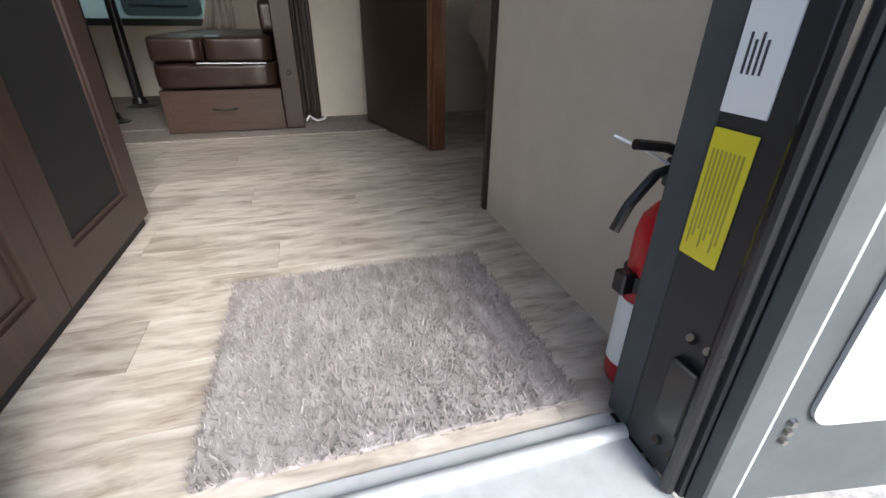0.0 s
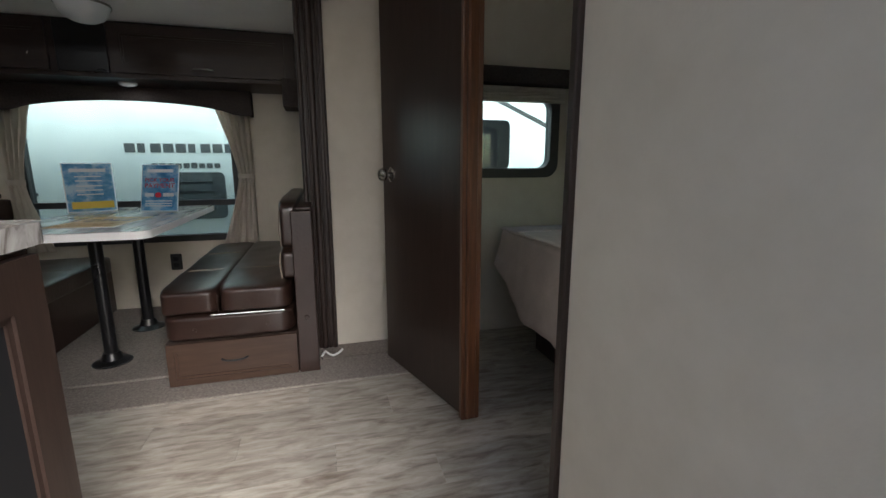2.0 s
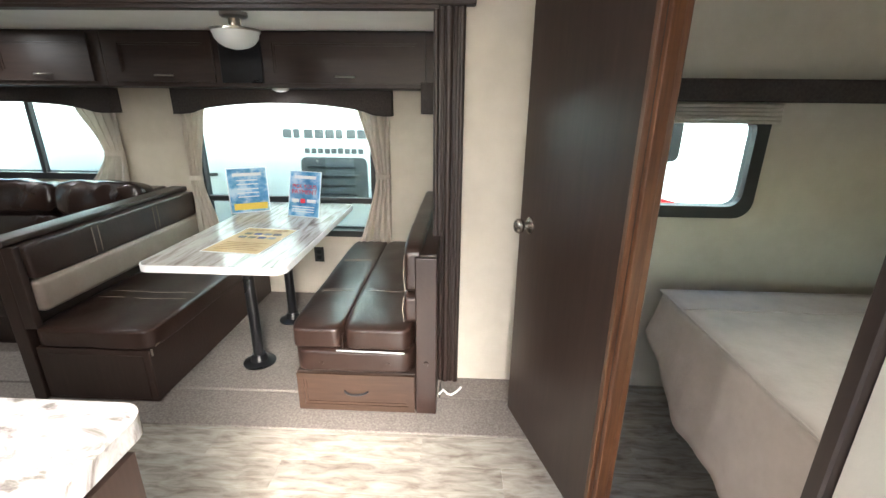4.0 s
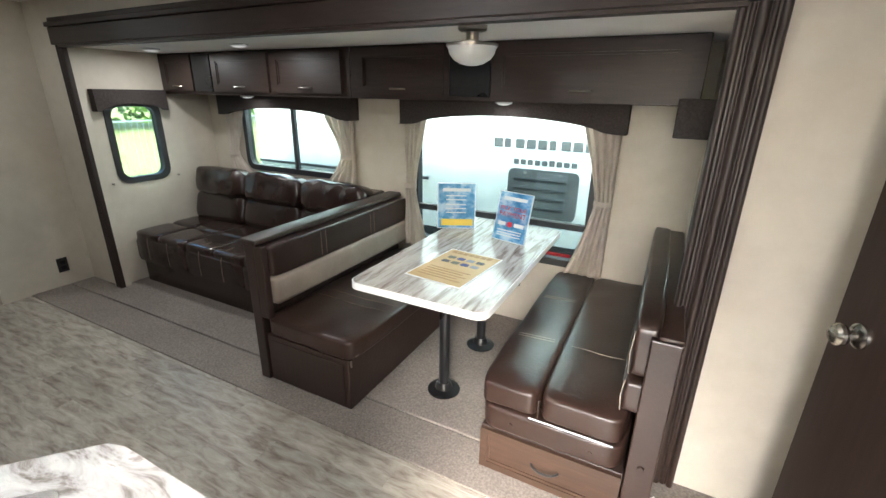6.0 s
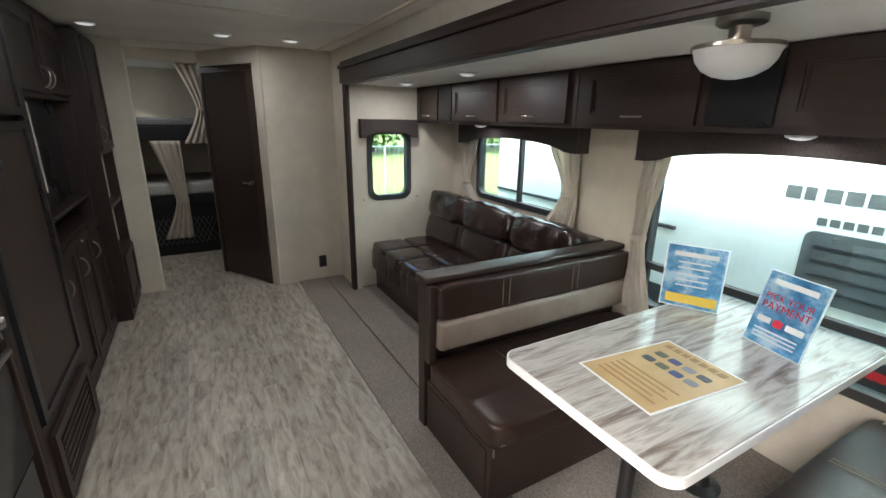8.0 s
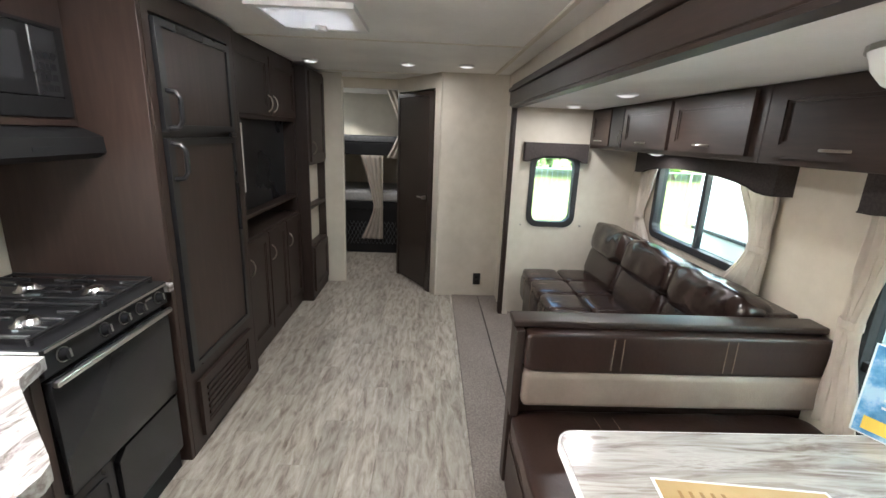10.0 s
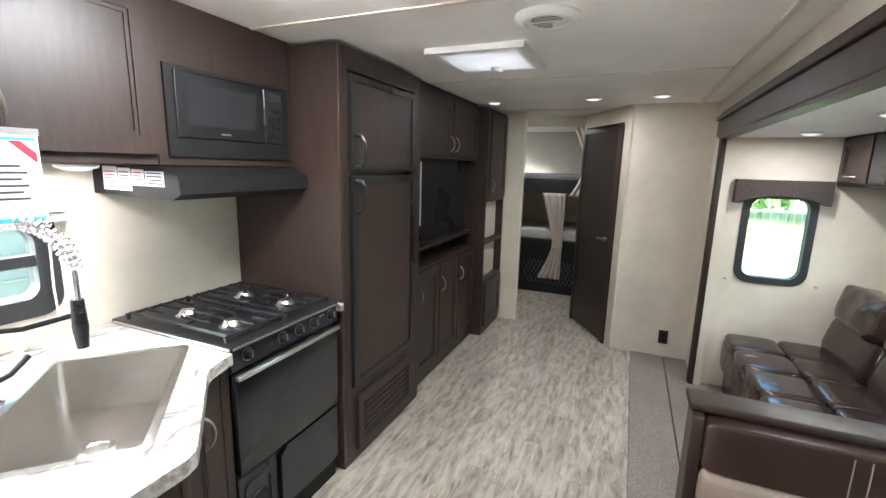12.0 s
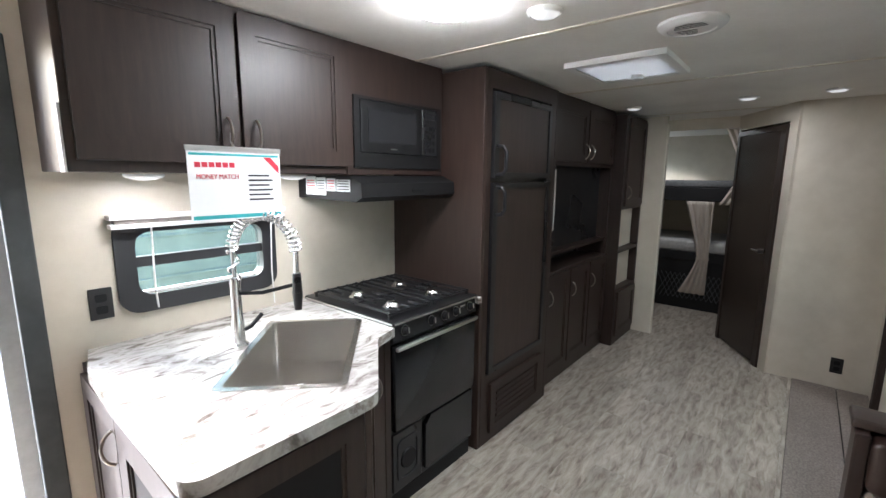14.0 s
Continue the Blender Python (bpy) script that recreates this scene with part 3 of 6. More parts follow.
st = thing("trim_slide", (-1.7, YF, 0), "dark fluted wooden surround of the slide-out opening", "trim", kind="structure")
part("column", fluted(B(), face((0.225, YF, 0.008), (1, 0, 0)), 0.135, 1.79, 0.04), wood, st)
part("column", fluted(B(), face((-3.70, YF, 0.008), (1, 0, 0)), 0.075, 1.95, 0.035), wood, st)
bm = box(B(), -3.70, 0.40, YF - 0.055, YF, 1.80, 1.905, 0.004, 1)
box(bm, -3.70, 0.40, YF - 0.07, YF - 0.0001, 1.907, 1.935, 0.005, 2)
box(bm, -3.70, 0.40, YF - 0.045, YF - 0.0002, 1.937, 1.965, 0.005, 2)
part("header", bm, wood_x, st)
part("head_lining", box(B(), XS0 + 0.062, 0.248, YF - 0.05, YF + 0.01, 1.785, 1.799), wood_x, st)

# bedroom doorway jambs
bj = thing("trim_bedroom_door", (XP, 1.9, 0), "dark wooden jambs of the bedroom doorway", "trim", kind="structure")
part("jamb", box(B(), XP - 0.012, XP + 0.055, 1.547, 1.572, 0, 1.93, 0.003, 1), wood, bj)
part("jamb", box(B(), XP - 0.0, XP + 0.075, 2.268, 2.299, 0, 1.93, 0.003, 1), wood_orange_lit, bj, "reddish wooden hinge jamb with orange light in its colour")
part("lintel", box(B(), XP - 0.005, XP + 0.06, 1.573, 2.267, 1.895, 1.93, 0.003, 1), wood, bj)

# open bedroom door, folded back against the wall
hd = Vector((0.64 - 0.852, 2.942 - 2.262, 0))
HM = face((0.852, 2.262, 0), hd)       # u from hinge to free edge; its face points to the bedroom side
bdoor = thing("door_bedroom", (0.75, 2.6, 0), "dark wooden bedroom door standing open", "door", kind="structure")
part("leaf", box(B(), 0.0, 0.71, 0.012, 1.92, -0.034, 0.0, 0.003, 1, m=HM), noisy(material("dark_door_skin", (0.045, 0.027, 0.02), 0.3), 8, (5, 5, 0.5),
     [(0.3, (0.03, 0.018, 0.014)), (0.6, (0.042, 0.026, 0.02)), (0.8, (0.055, 0.034, 0.026))], rough=(0.27, 0.36)), bdoor)
part("edge_strip", box(B(), -0.004, 0.012, 0.012, 1.92, -0.036, 0.002, 0.002, 1, m=HM), wood_orange_lit, bdoor, "reddish wooden edge strip with orange light in its colour")
for s in (-1, 1):
    bm = B()
    z0 = -0.034 if s < 0 else 0.0
    prof = [(0.0, 0.031), (0.006, 0.03), (0.011, 0.022), (0.014, 0.012), (0.026, 0.011), (0.03, 0.018), (0.036, 0.0245), (0.044, 0.0275), (0.052, 0.026), (0.059, 0.02), (0.063, 0.01)]
    for (d0, r0), (d1, r1) in zip(prof, prof[1:]):
        cyl(bm, HM @ Vector((0.612, 0.96, z0 + s * d0 * 1.1)), HM @ Vector((0.612, 0.96, z0 + s * d1 * 1.1)), r0 * 1.12, r1 * 1.12, 20)
    part("knob", bm, bright_nickel, bdoor, "round brushed nickel door knob", True)


# ---- windows ----
def window(name, m, w, h, label, mull=(), bar=None, frame_w=0.04, r=0.06, out=-0.05):
    """Black-framed window in a hole: m is the inner face at the hole's lower left corner."""
    win = thing(name, m.translation, label, "window", kind="structure")
    o, i = rounded(-frame_w * 0.6, w + frame_w * 0.6, -frame_w * 0.6, h + frame_w * 0.6, r + 0.02), rounded(frame_w * 0.5, w - frame_w * 0.5, frame_w * 0.5, h - frame_w * 0.5, r)
    bm = ring(B(), o, i, 0.0015, 0.014, m)
    ring(bm, rounded(0.001, w - 0.001, 0.001, h - 0.001, 0.002), i, out, 0.001, m)
    fr = part("window_frame", bm, black_frame, win)
    for k in mull:
        part("mullion", box(B(), k - 0.016, k + 0.016, frame_w * 0.4, h - frame_w * 0.4, -0.034, 0.004, 0.002, 1, m=m), black_frame, win)
    if bar:
        part("transom", box(B(), frame_w * 0.4, w - frame_w * 0.4, bar - 0.02, bar + 0.02, -0.036, 0.003, 0.002, 1, m=m), black_frame, win)
    p = part("pane", box(B(), 0.004, w - 0.004, 0.004, h - 0.004, -0.024, -0.02, m=m), glass, win)
    p.visible_shadow = False
    return win


window("window_sofa", face((-3.24, YB, 0.89), (1, 0, 0)), 1.14, 0.56, "black-framed sliding window above the sofa", mull=(0.56,))
window("window_dinette", face((-1.5, YB, 0.5), (1, 0, 0)), 1.24, 0.95, "large black-framed window beside the dinette table", bar=0.245)
window("window_slide_rear", face((XS0, 3.34, 0.84), (0, 1, 0)), 0.37, 0.58, "small rounded black-framed window by the sofa", r=0.07)
window("window_slide_front", face((XS1, 3.71, 0.84), (0, -1, 0)), 0.37, 0.58, "small rounded black-framed window by the dinette", r=0.07)
window("window_kitchen", face((-0.39, Y0, 1.04), (-1, 0, 0)), 0.56, 0.305, "wide black-framed kitchen window over the counter", bar=0.16, frame_w=0.06, r=0.05)
part("sill_strip", box(B(), -0.93, -0.41, Y0 - 0.034, Y0 - 0.012, 1.066, 1.082, 0.002, 1), white_plastic, bpy.data.objects["window_kitchen"], "white sill strip")
window("window_bedroom", face((1.0, YF, 0.96), (1, 0, 0)), 0.66, 0.44, "black-framed bedroom window", r=0.06, frame_w=0.05)
# unseen opening, assumed as the source of the light on the bunks
window("window_bunk_unseen", face((-5.75, Y0, 1.55), (-1, 0, 0)), 0.85, 0.35, "unseen small window added to light the bunk beds")
# out of view; added so that daylight reaches the bed
window("window_bedroom_unseen", face((2.3, Y0, 0.96), (-1, 0, 0)), 0.8, 0.44, "unseen black-framed window added on the entry side to light the bedroom", r=0.06, frame_w=0.05)

# ---- dinette ----
def bench_left():
    b = thing("dinette_bench", (-1.4, 3.5, 0.012), "brown leather dinette bench with a taupe band and wooden partition", "bench", "dinette benches")
    y0, y1 = 2.868, YB - 0.01
    part("base", box(B(), -1.655, -1.1, y0, y1, 0.012, 0.295, 0.004, 1), leather, b, "dark brown base box")
    part("base_panel", box(B(), -1.62, -1.13, y0 - 0.006, y0 - 0.0005, 0.03, 0.27, 0.002, 1), wood, b)
    part("seat", crease(pillow(B(), -1.655, -1.069, y0 - 0.007, y1 + 0.004, 0.296, 0.402, 13, 26), 0.004, 9), leather, b, "", True)
    for yy in (3.22, 3.30, 3.76):
        part("seam", tube(B(), [(-1.6 + 0.06 * k, yy + 0.005 * math.sin(k), 0.4018) for k in range(9)], 0.0016, 6), stitch, b, "pale stitching")
    part("seam", tube(B(), [(-1.078, y0 + 0.03 + k * 0.1, 0.315) for k in range(13)], 0.003, 6), stitch, b, "pale stitching")
    part("partition", box(B(), -1.725, -1.66, y0 - 0.012, y1, 0.012, 0.80, 0.004, 2), wood, b, "dark wooden partition")
    part("top_rail", box(B(), -1.742, -1.63, y0 - 0.022, y1, 0.802, 0.832, 0.008, 3), wood_x, b, "dark wooden cap rail", True)
    part("end_post", box(B(), -1.658, -1.60, y0 - 0.014, y0 + 0.022, 0.401, 0.80, 0.004, 2), wood, b)
    back = part("backrest", crease(pillow(B(), -1.659, -1.574, y0 + 0.023, y1 + 0.004, 0.628, 0.802, 12, 24), 0.002, 10), leather, b, "", True)
    for yy in (3.25, 3.29, 3.72, 3.76):
        part("seam", tube(B(), [(-1.573, yy, 0.645), (-1.5725, yy, 0.70), (-1.5725, yy, 0.74), (-1.5735, yy, 0.785)], 0.0022, 6), stitch, back, "pale double stitching")
    part("backrest_band", box(B(), -1.658, -1.565, y0 + 0.025, y1, 0.47, 0.628, 0.026, 4), leather_tan, b, "taupe vinyl lumbar band", True)
    part("corner_guard", box(B(), -1.083, -1.074, y0 - 0.009, y0 - 0.001, 0.275, 0.312, 0.002, 1), nickel, b)


def bench_right():
    b = thing("dinette_bench", (-0.1, 3.5, 0.012), "brown leather dinette bench over a wooden drawer base", "bench", "dinette benches")
    y0, y1 = 2.872, YB - 0.01
    part("base", box(B(), -0.40, 0.165, y0 + 0.004, y1, 0.012, 0.215, 0.003, 1), wood_x, b, "dark wooden base")
    m = face((-0.395, y0 + 0.003, 0.015), (1, 0, 0))
    panel_door(b, m, 0.0, 0.555, 0.0, 0.198, wood_drawer, (0.28, 0.11, False), rail=0.03, name="drawer", hmat=black_frame)
    part("skirt", crease(pillow(B(), -0.414, 0.168, y0 - 0.014, y1 + 0.004, 0.2165, 0.341, 11, 24), 0.0035, 16), leather, b, "tufted leather skirt", True)
    for xx in (-0.27, 0.04):
        part("button", cyl(B(), (xx, y0 - 0.006, 0.275), (xx, y0 - 0.017, 0.275), 0.013, 0.008, 12), leather, b, "", True)
    part("seam", tube(B(), [(-0.2 + 0.035 * k, y0 - 0.012, 0.339 - 0.0004 * k) for k in range(10)], 0.003, 6), paper, b, "pale piping under the cushion")
    part("seat", crease(pillow(B(), -0.413, -0.162, y0 - 0.018, y1 + 0.004, 0.338, 0.46, 9, 26), 0.004, 10), leather, b, "", True)
    part("seat", crease(pillow(B(), -0.171, 0.153, y0 - 0.018, y1 + 0.004, 0.338, 0.462, 10, 26), 0.004, 10), leather, b, "", True)
    for yy in (3.25, 3.27):
        part("seam", tube(B(), [(-0.40 + 0.024 * k, yy + 0.012 * k / 8, 0.4605 - 0.03 * (k == 0)) for k in range(9)], 0.0022, 6), stitch, b, "pale double stitching")
    for yy in (3.72, 3.74):
        part("seam", tube(B(), [(-0.40 + 0.024 * k, yy + 0.01 * k / 8, 0.4605 - 0.03 * (k == 0)) for k in range(9)], 0.0022, 6), stitch, b, "pale double stitching")
    part("seam", tube(B(), [(-0.13 + 0.03 * k, 3.26 + 0.004 * math.sin(k), 0.4625) for k in range(9)], 0.0018, 6), stitch, b, "pale stitching")
    part("front_seam", tube(B(), [(-0.166, y0 - 0.014, 0.35 + 0.02 * k) for k in range(5)], 0.0035, 6), leather, b, "", True)
    part("end_panel", box(B(), 0.168, 0.262, y0 - 0.018, y0 + 0.012, 0.012, 0.80, 0.005, 2), leather, b, "brown leather-covered end panel")
    bm = cyl(B(), (0.215, y0 - 0.018, 0.29), (0.215, y0 - 0.024, 0.29), 0.012, 0.009, 12)
    part("screw_cap", bm, leather, b)
    part("back_panel", box(B(), 0.20, 0.258, y0 + 0.013, y1, 0.012, 0.79, 0.003, 1), wood, b)
    part("backrest", crease(pillow(B(), 0.112, 0.199, y0 + 0.012, y1 + 0.004, 0.612, 0.845, 9, 22), 0.0035, 11), leather, b, "", True)
    part("backrest_lower", crease(pillow(B(), 0.105, 0.199, y0 + 0.014, y1 + 0.004, 0.462, 0.62, 8, 20), 0.003, 12), leather, b, "", True)
    for xx, z0, z1 in ((0.113, 0.635, 0.80), (0.107, 0.48, 0.605)):
        part("piping", tube(B(), [(xx + 0.006, y0 + 0.02, z0), (xx, y0 + 0.016, (z0 + z1) / 2), (xx + 0.006, y0 + 0.02, z1)], 0.0025, 6), leather_tan, b, "pale edge piping", True)
    part("top_cap", box(B(), 0.19, 0.262, y0 - 0.016, y1, 0.802, 0.818, 0.006, 3), leather, b, "padded leather cap along the back", True)


bench_left()
bench_right()

tb = thing("dinette_table", (-0.76, 3.5, 0.013), "marbled laminate dinette table with a white edge on two black posts", "table")
part("tabletop", prism(B(), rounded(-1.078, -0.415, 2.878, 4.17, 0.055, 8), 0.7, 0.73), marble, tb)
part("edge_band", ring(B(), rounded(-1.084, -0.409, 2.872, 4.176, 0.058, 8), rounded(-1.0785, -0.4145, 2.8775, 4.1705, 0.055, 8), 0.696, 0.728), white_plastic, tb, "white edge band")
for k, ly in enumerate((3.24, 3.755)):
    leg = part("leg", cyl(B(), (-0.765, ly, 0.05), (-0.765, ly, 0.69), 0.029, seg=20), black, tb, "", True)
    part("floor_socket", lathe(B(), (-0.765, ly, 0.013), [(0.088, 0.0), (0.088, 0.006), (0.07, 0.012), (0.048, 0.02), (0.04, 0.045), (0.036, 0.055)]), black, leg, "", True)
    part("top_socket", lathe(B(), (-0.765, ly, 0.66), [(0.036, 0.0), (0.045, 0.012), (0.08, 0.034), (0.08, 0.0395)]), black, leg, "", True)


def stand_sign(p0, p1, lean, label, rows):
    """An upright acrylic sign holder on the table from p0 to p1."""
    u = Vector((p1[0] - p0[0], p1[1] - p0[1], 0))
    w = u.length
    m = face((p0[0], p0[1], 0.732), u) @ Matrix.Rotation(radians(-lean), 4, "X")
    s = thing("table_sign", ((p0[0] + p1[0]) / 2, (p0[1] + p1[1]) / 2, 0.731), label, "sign", "signs on the dinette table")
    part("holder", box(B(), -0.004, w + 0.004, 0, 0.286, -0.004, 0, 0.001, 1, m=m), clear_acrylic, s)
    part("foot", box(B(), 0.0, w, 0, 0.004, -0.075, -0.004, m=m), clear_acrylic, s)
    sheet = part("sheet", box(B(), 0.002, w - 0.002, 0.006, 0.282, 0.0005, 0.002, m=m), blue_print, s, "blue printed sheet")
    rows(m @ Matrix.Translation((0, 0, 0.0025)), w, sheet)


def rows_prices(m, w, sheet):
    bm = B()
    box(bm, 0.03, w - 0.03, 0.235, 0.255, 0, 0.001, m=m)
    for v in (0.205, 0.18, 0.15, 0.125, 0.1):
        box(bm, 0.05, w - 0.055, v, v + 0.007, 0, 0.001, m=m)
    part("print", bm, paper, sheet, "white printed lines")
    part("banner", box(B(), 0.02, w - 0.01, 0.02, 0.062, 0, 0.001, m=m), yellow_ink, sheet, "yellow banner")


def rows_payment(m, w, sheet):
    part("title_block", box(B(), 0.03, w - 0.03, 0.238, 0.258, 0, 0.001, m=m), paper, sheet)
    lettering("words", "PICK YOUR", 0.034, m @ Matrix.Translation((w / 2, 0.19, 0.0015)), red_ink, sheet, "red words")
    lettering("words", "PAYMENT", 0.04, m @ Matrix.Translation((w / 2, 0.155, 0.0015)), red_ink, sheet, "red words")
    part("badge", prism(B(), rounded(w * 0.38, w * 0.55, 0.085, 0.115, 0.012), 0, 0.001, m), red_ink, sheet, "red badge")
    bm = B()
    box(bm, w * 0.1, w * 0.34, 0.09, 0.112, 0, 0.001, m=m)
    box(bm, w * 0.6, w * 0.9, 0.09, 0.112, 0, 0.001, m=m)
    for v in (0.06, 0.045, 0.03):
        box(bm, w * 0.12, w * 0.86, v, v + 0.006, 0, 0.001, m=m)
    part("print", bm, paper, sheet, "white printed lines")


stand_sign((-1.11, 3.80), (-0.905, 3.905), 3, "blue printed price sign in a clear stand on the table", rows_prices)
stand_sign((-0.737, 3.785), (-0.53, 3.735), 15, "blue printed payment sign in a clear stand on the table", rows_payment)
fm = face((-0.90, 3.07, 0.7312), (0.3, -0.03, 0)) @ Matrix.Rotation(radians(-90), 4, "X")
fl = thing("flyer", (-0.74, 3.26, 0.7312), "tan printed flyer with a white border lying on the table", "flyer")
part("sheet", box(B(), 0, 0.305, 0, 0.43, 0, 0.0012, m=fm), paper, fl)
part("print_field", box(B(), 0.008, 0.297, 0.008, 0.422, 0.0013, 0.002, m=fm), tan_paper, fl, "tan printed field")
for k in range(4):
    for j in range(2):
        part("picture", prism(B(), rounded(0.05 + 0.055 * k, 0.093 + 0.055 * k, 0.235 + 0.062 * j, 0.268 + 0.062 * j, 0.008, 3), 0.0021, 0.003, fm), (charcoal, picture_green, picture_blue, picture_grey)[(k + j) % 4], fl, "small printed picture")
bm = B()
for k in range(5):
    box(bm, 0.04, 0.27 - 0.03 * (k % 2), 0.05 + 0.026 * k, 0.058 + 0.026 * k, 0.0021, 0.003, m=fm)
part("print", bm, brown_ink, fl, "brown printed lines")
bm = B()
for k in range(7):
    box(bm, 0.03 + 0.034 * k, 0.056 + 0.034 * k, 0.375, 0.402, 0.0021, 0.003, m=fm)
part("title_block", bm, brown_ink, fl, "brown title blocks")


# ---- sofa ----
sf = thing("sofa", (-2.7, 3.75, 0.012), "dark brown tufted leather sofa built in below the window", "sofa")
part("base", box(B(), -3.62, -1.76, 3.34, 4.12, 0.012, 0.33, 0.01, 2), leather_sofa, sf)
w3 = 1.86 / 3
for k in range(3):
    x0 = -3.64 + k * w3 * 1.01
    for i in range(2):
        for j in range(2):
            part("seat", pillow(B(), x0 + w3 * 0.5 * i - 0.001, x0 + w3 * 0.5 * (i + 1) + 0.003, 3.31 + 0.30 * j, 3.612 + 0.30 * j, 0.325, 0.454, 7, 8), leather_sofa, sf, "", True)
    part("front_roll", pillow(B(), x0, x0 + w3 + 0.004, 3.30, 3.40, 0.20, 0.40, 8, 6), leather_sofa, sf, "", True)
    for i in (0.3, 0.7):
        part("seam", tube(B(), [(x0 + w3 * i, 3.42, 0.4545), (x0 + w3 * i, 3.36, 0.4545), (x0 + w3 * i, 3.318, 0.435), (x0 + w3 * i, 3.302, 0.39), (x0 + w3 * i, 3.2985, 0.31), (x0 + w3 * i, 3.301, 0.23)], 0.0025, 6), stitch, sf, "pale stitching")
    tilt = Matrix.Translation((0, 3.9, 0.43)) @ Matrix.Rotation(radians(-14), 4, "X") @ Matrix.Translation((0, -3.9, -0.43))
    part("backrest_lower", pillow(B(), x0, x0 + w3 + 0.004, 3.82, 4.0, 0.42, 0.69, 5, 14, tilt), leather_sofa, sf, "", True)
    part("backrest_upper", crease(pillow(B(), x0, x0 + w3 + 0.004, 3.785, 4.0, 0.65, 0.905, 4.2, 20, tilt), 0.012, 9), leather_sofa, sf, "", True)
bm = box(B(), -3.655, -1.75, 4.0, 4.16, 0.3, 0.84, 0.02, 3)
part("back_frame", bm, leather_sofa, sf)

# ---- slide-out overhead cabinets, valances, curtains ----
def overhead(name, x0, x1, doors, label):
    c = thing(name, ((x0 + x1) / 2, 4.0, 1.497), label, "cabinet", "overhead cabinets in the slide-out")
    yf = 3.80
    part("body", box(B(), x0, x1, yf, YB - 0.002, 1.497, ZS - 0.002, 0.003, 1), wood_x, c)
    m = face((x0, yf, 1.497), (1, 0, 0))
    for u0, u1, hu in doors:
        panel_door(c, m, u0, u1, 0.025, 0.285, wood_x, (hu, 0.06, False), rail=0.05, hmat=nickel)


overhead("overhead_cabinet", XS0 + 0.003, -1.745, [(0.05, 0.42, 0.24), (0.66, 1.24, 0.95), (1.28, 1.88, 1.58)], "dark wooden overhead cabinet above the sofa with framed doors")
overhead("overhead_cabinet", -1.742, 0.2, [(0.06, 0.66, 0.36), (0.96, 1.88, 1.42)], "dark wooden overhead cabinet above the dinette with framed doors")
sp = thing("speaker_panel", (-0.89, 3.79, 1.53), "black square panel set between the overhead cabinet doors", "panel")
part("plate", box(B(), -1.045, -0.80, 3.785, 3.7995, 1.52, 1.785, 0.003, 1), black, sp)
sp = thing("speaker_panel", (-3.15, 3.79, 1.53), "black square panel set between the overhead cabinet doors", "panel")
part("plate", box(B(), -3.255, -3.05, 3.785, 3.7995, 1.52, 1.785, 0.003, 1), black, sp)
part("end_box", box(B(), 0.115, XS1 - 0.004, 3.74, 3.99, 1.36, 1.53, 0.006, 2), fabric, thing("end_valance", (0.19, 3.86, 1.36), "brown fabric valance over the small window by the dinette", "valance"))


def valance(x0, x1, ztop, zlow, rise, label, m=None, depth=0.1, group="window valances"):
    """A padded box valance with an arched lower edge; m maps along, up and out from the wall."""
    v = thing("valance", m.translation, label, "valance", group)
    n, w = 24, x1 - x0
    low = []
    for k in range(n + 1):
        a = k / n
        e = 0.0 if a < 0.08 or a > 0.92 else math.sin(math.pi * (a - 0.08) / 0.84) ** 0.55
        low.append((x0 + w * a, zlow + rise * e))
    part("front", prism(B(), low + [(x1, ztop), (x0, ztop)], depth - 0.016, depth, m), fabric, v)
    part("side", box(B(), x0, x0 + 0.016, zlow, ztop, 0.001, depth - 0.0165, m=m), fabric, v)
    part("side", box(B(), x1 - 0.016, x1, zlow, ztop, 0.001, depth - 0.0165, m=m), fabric, v)
    part("piping", tube(B(), [m @ Vector((p[0], p[1] + 0.003, depth + 0.002)) for p in low], 0.004, 6), fabric, v)
    return v


WM = face((0, YB, 0), (1, 0, 0))
valance(-3.45, -2.0, 1.495, 1.335, 0.065, "dark brown fabric valance with an arched edge over the sofa window", WM.copy())
valance(-1.575, -0.112, 1.495, 1.335, 0.075, "dark brown fabric valance with an arched edge over the dinette window", WM.copy())
valance(3.25, 3.775, 1.525, 1.37, 0.05, "small dark brown fabric valance with an arched edge", face((XS0, 0, 0), (0, 1, 0)), 0.07)

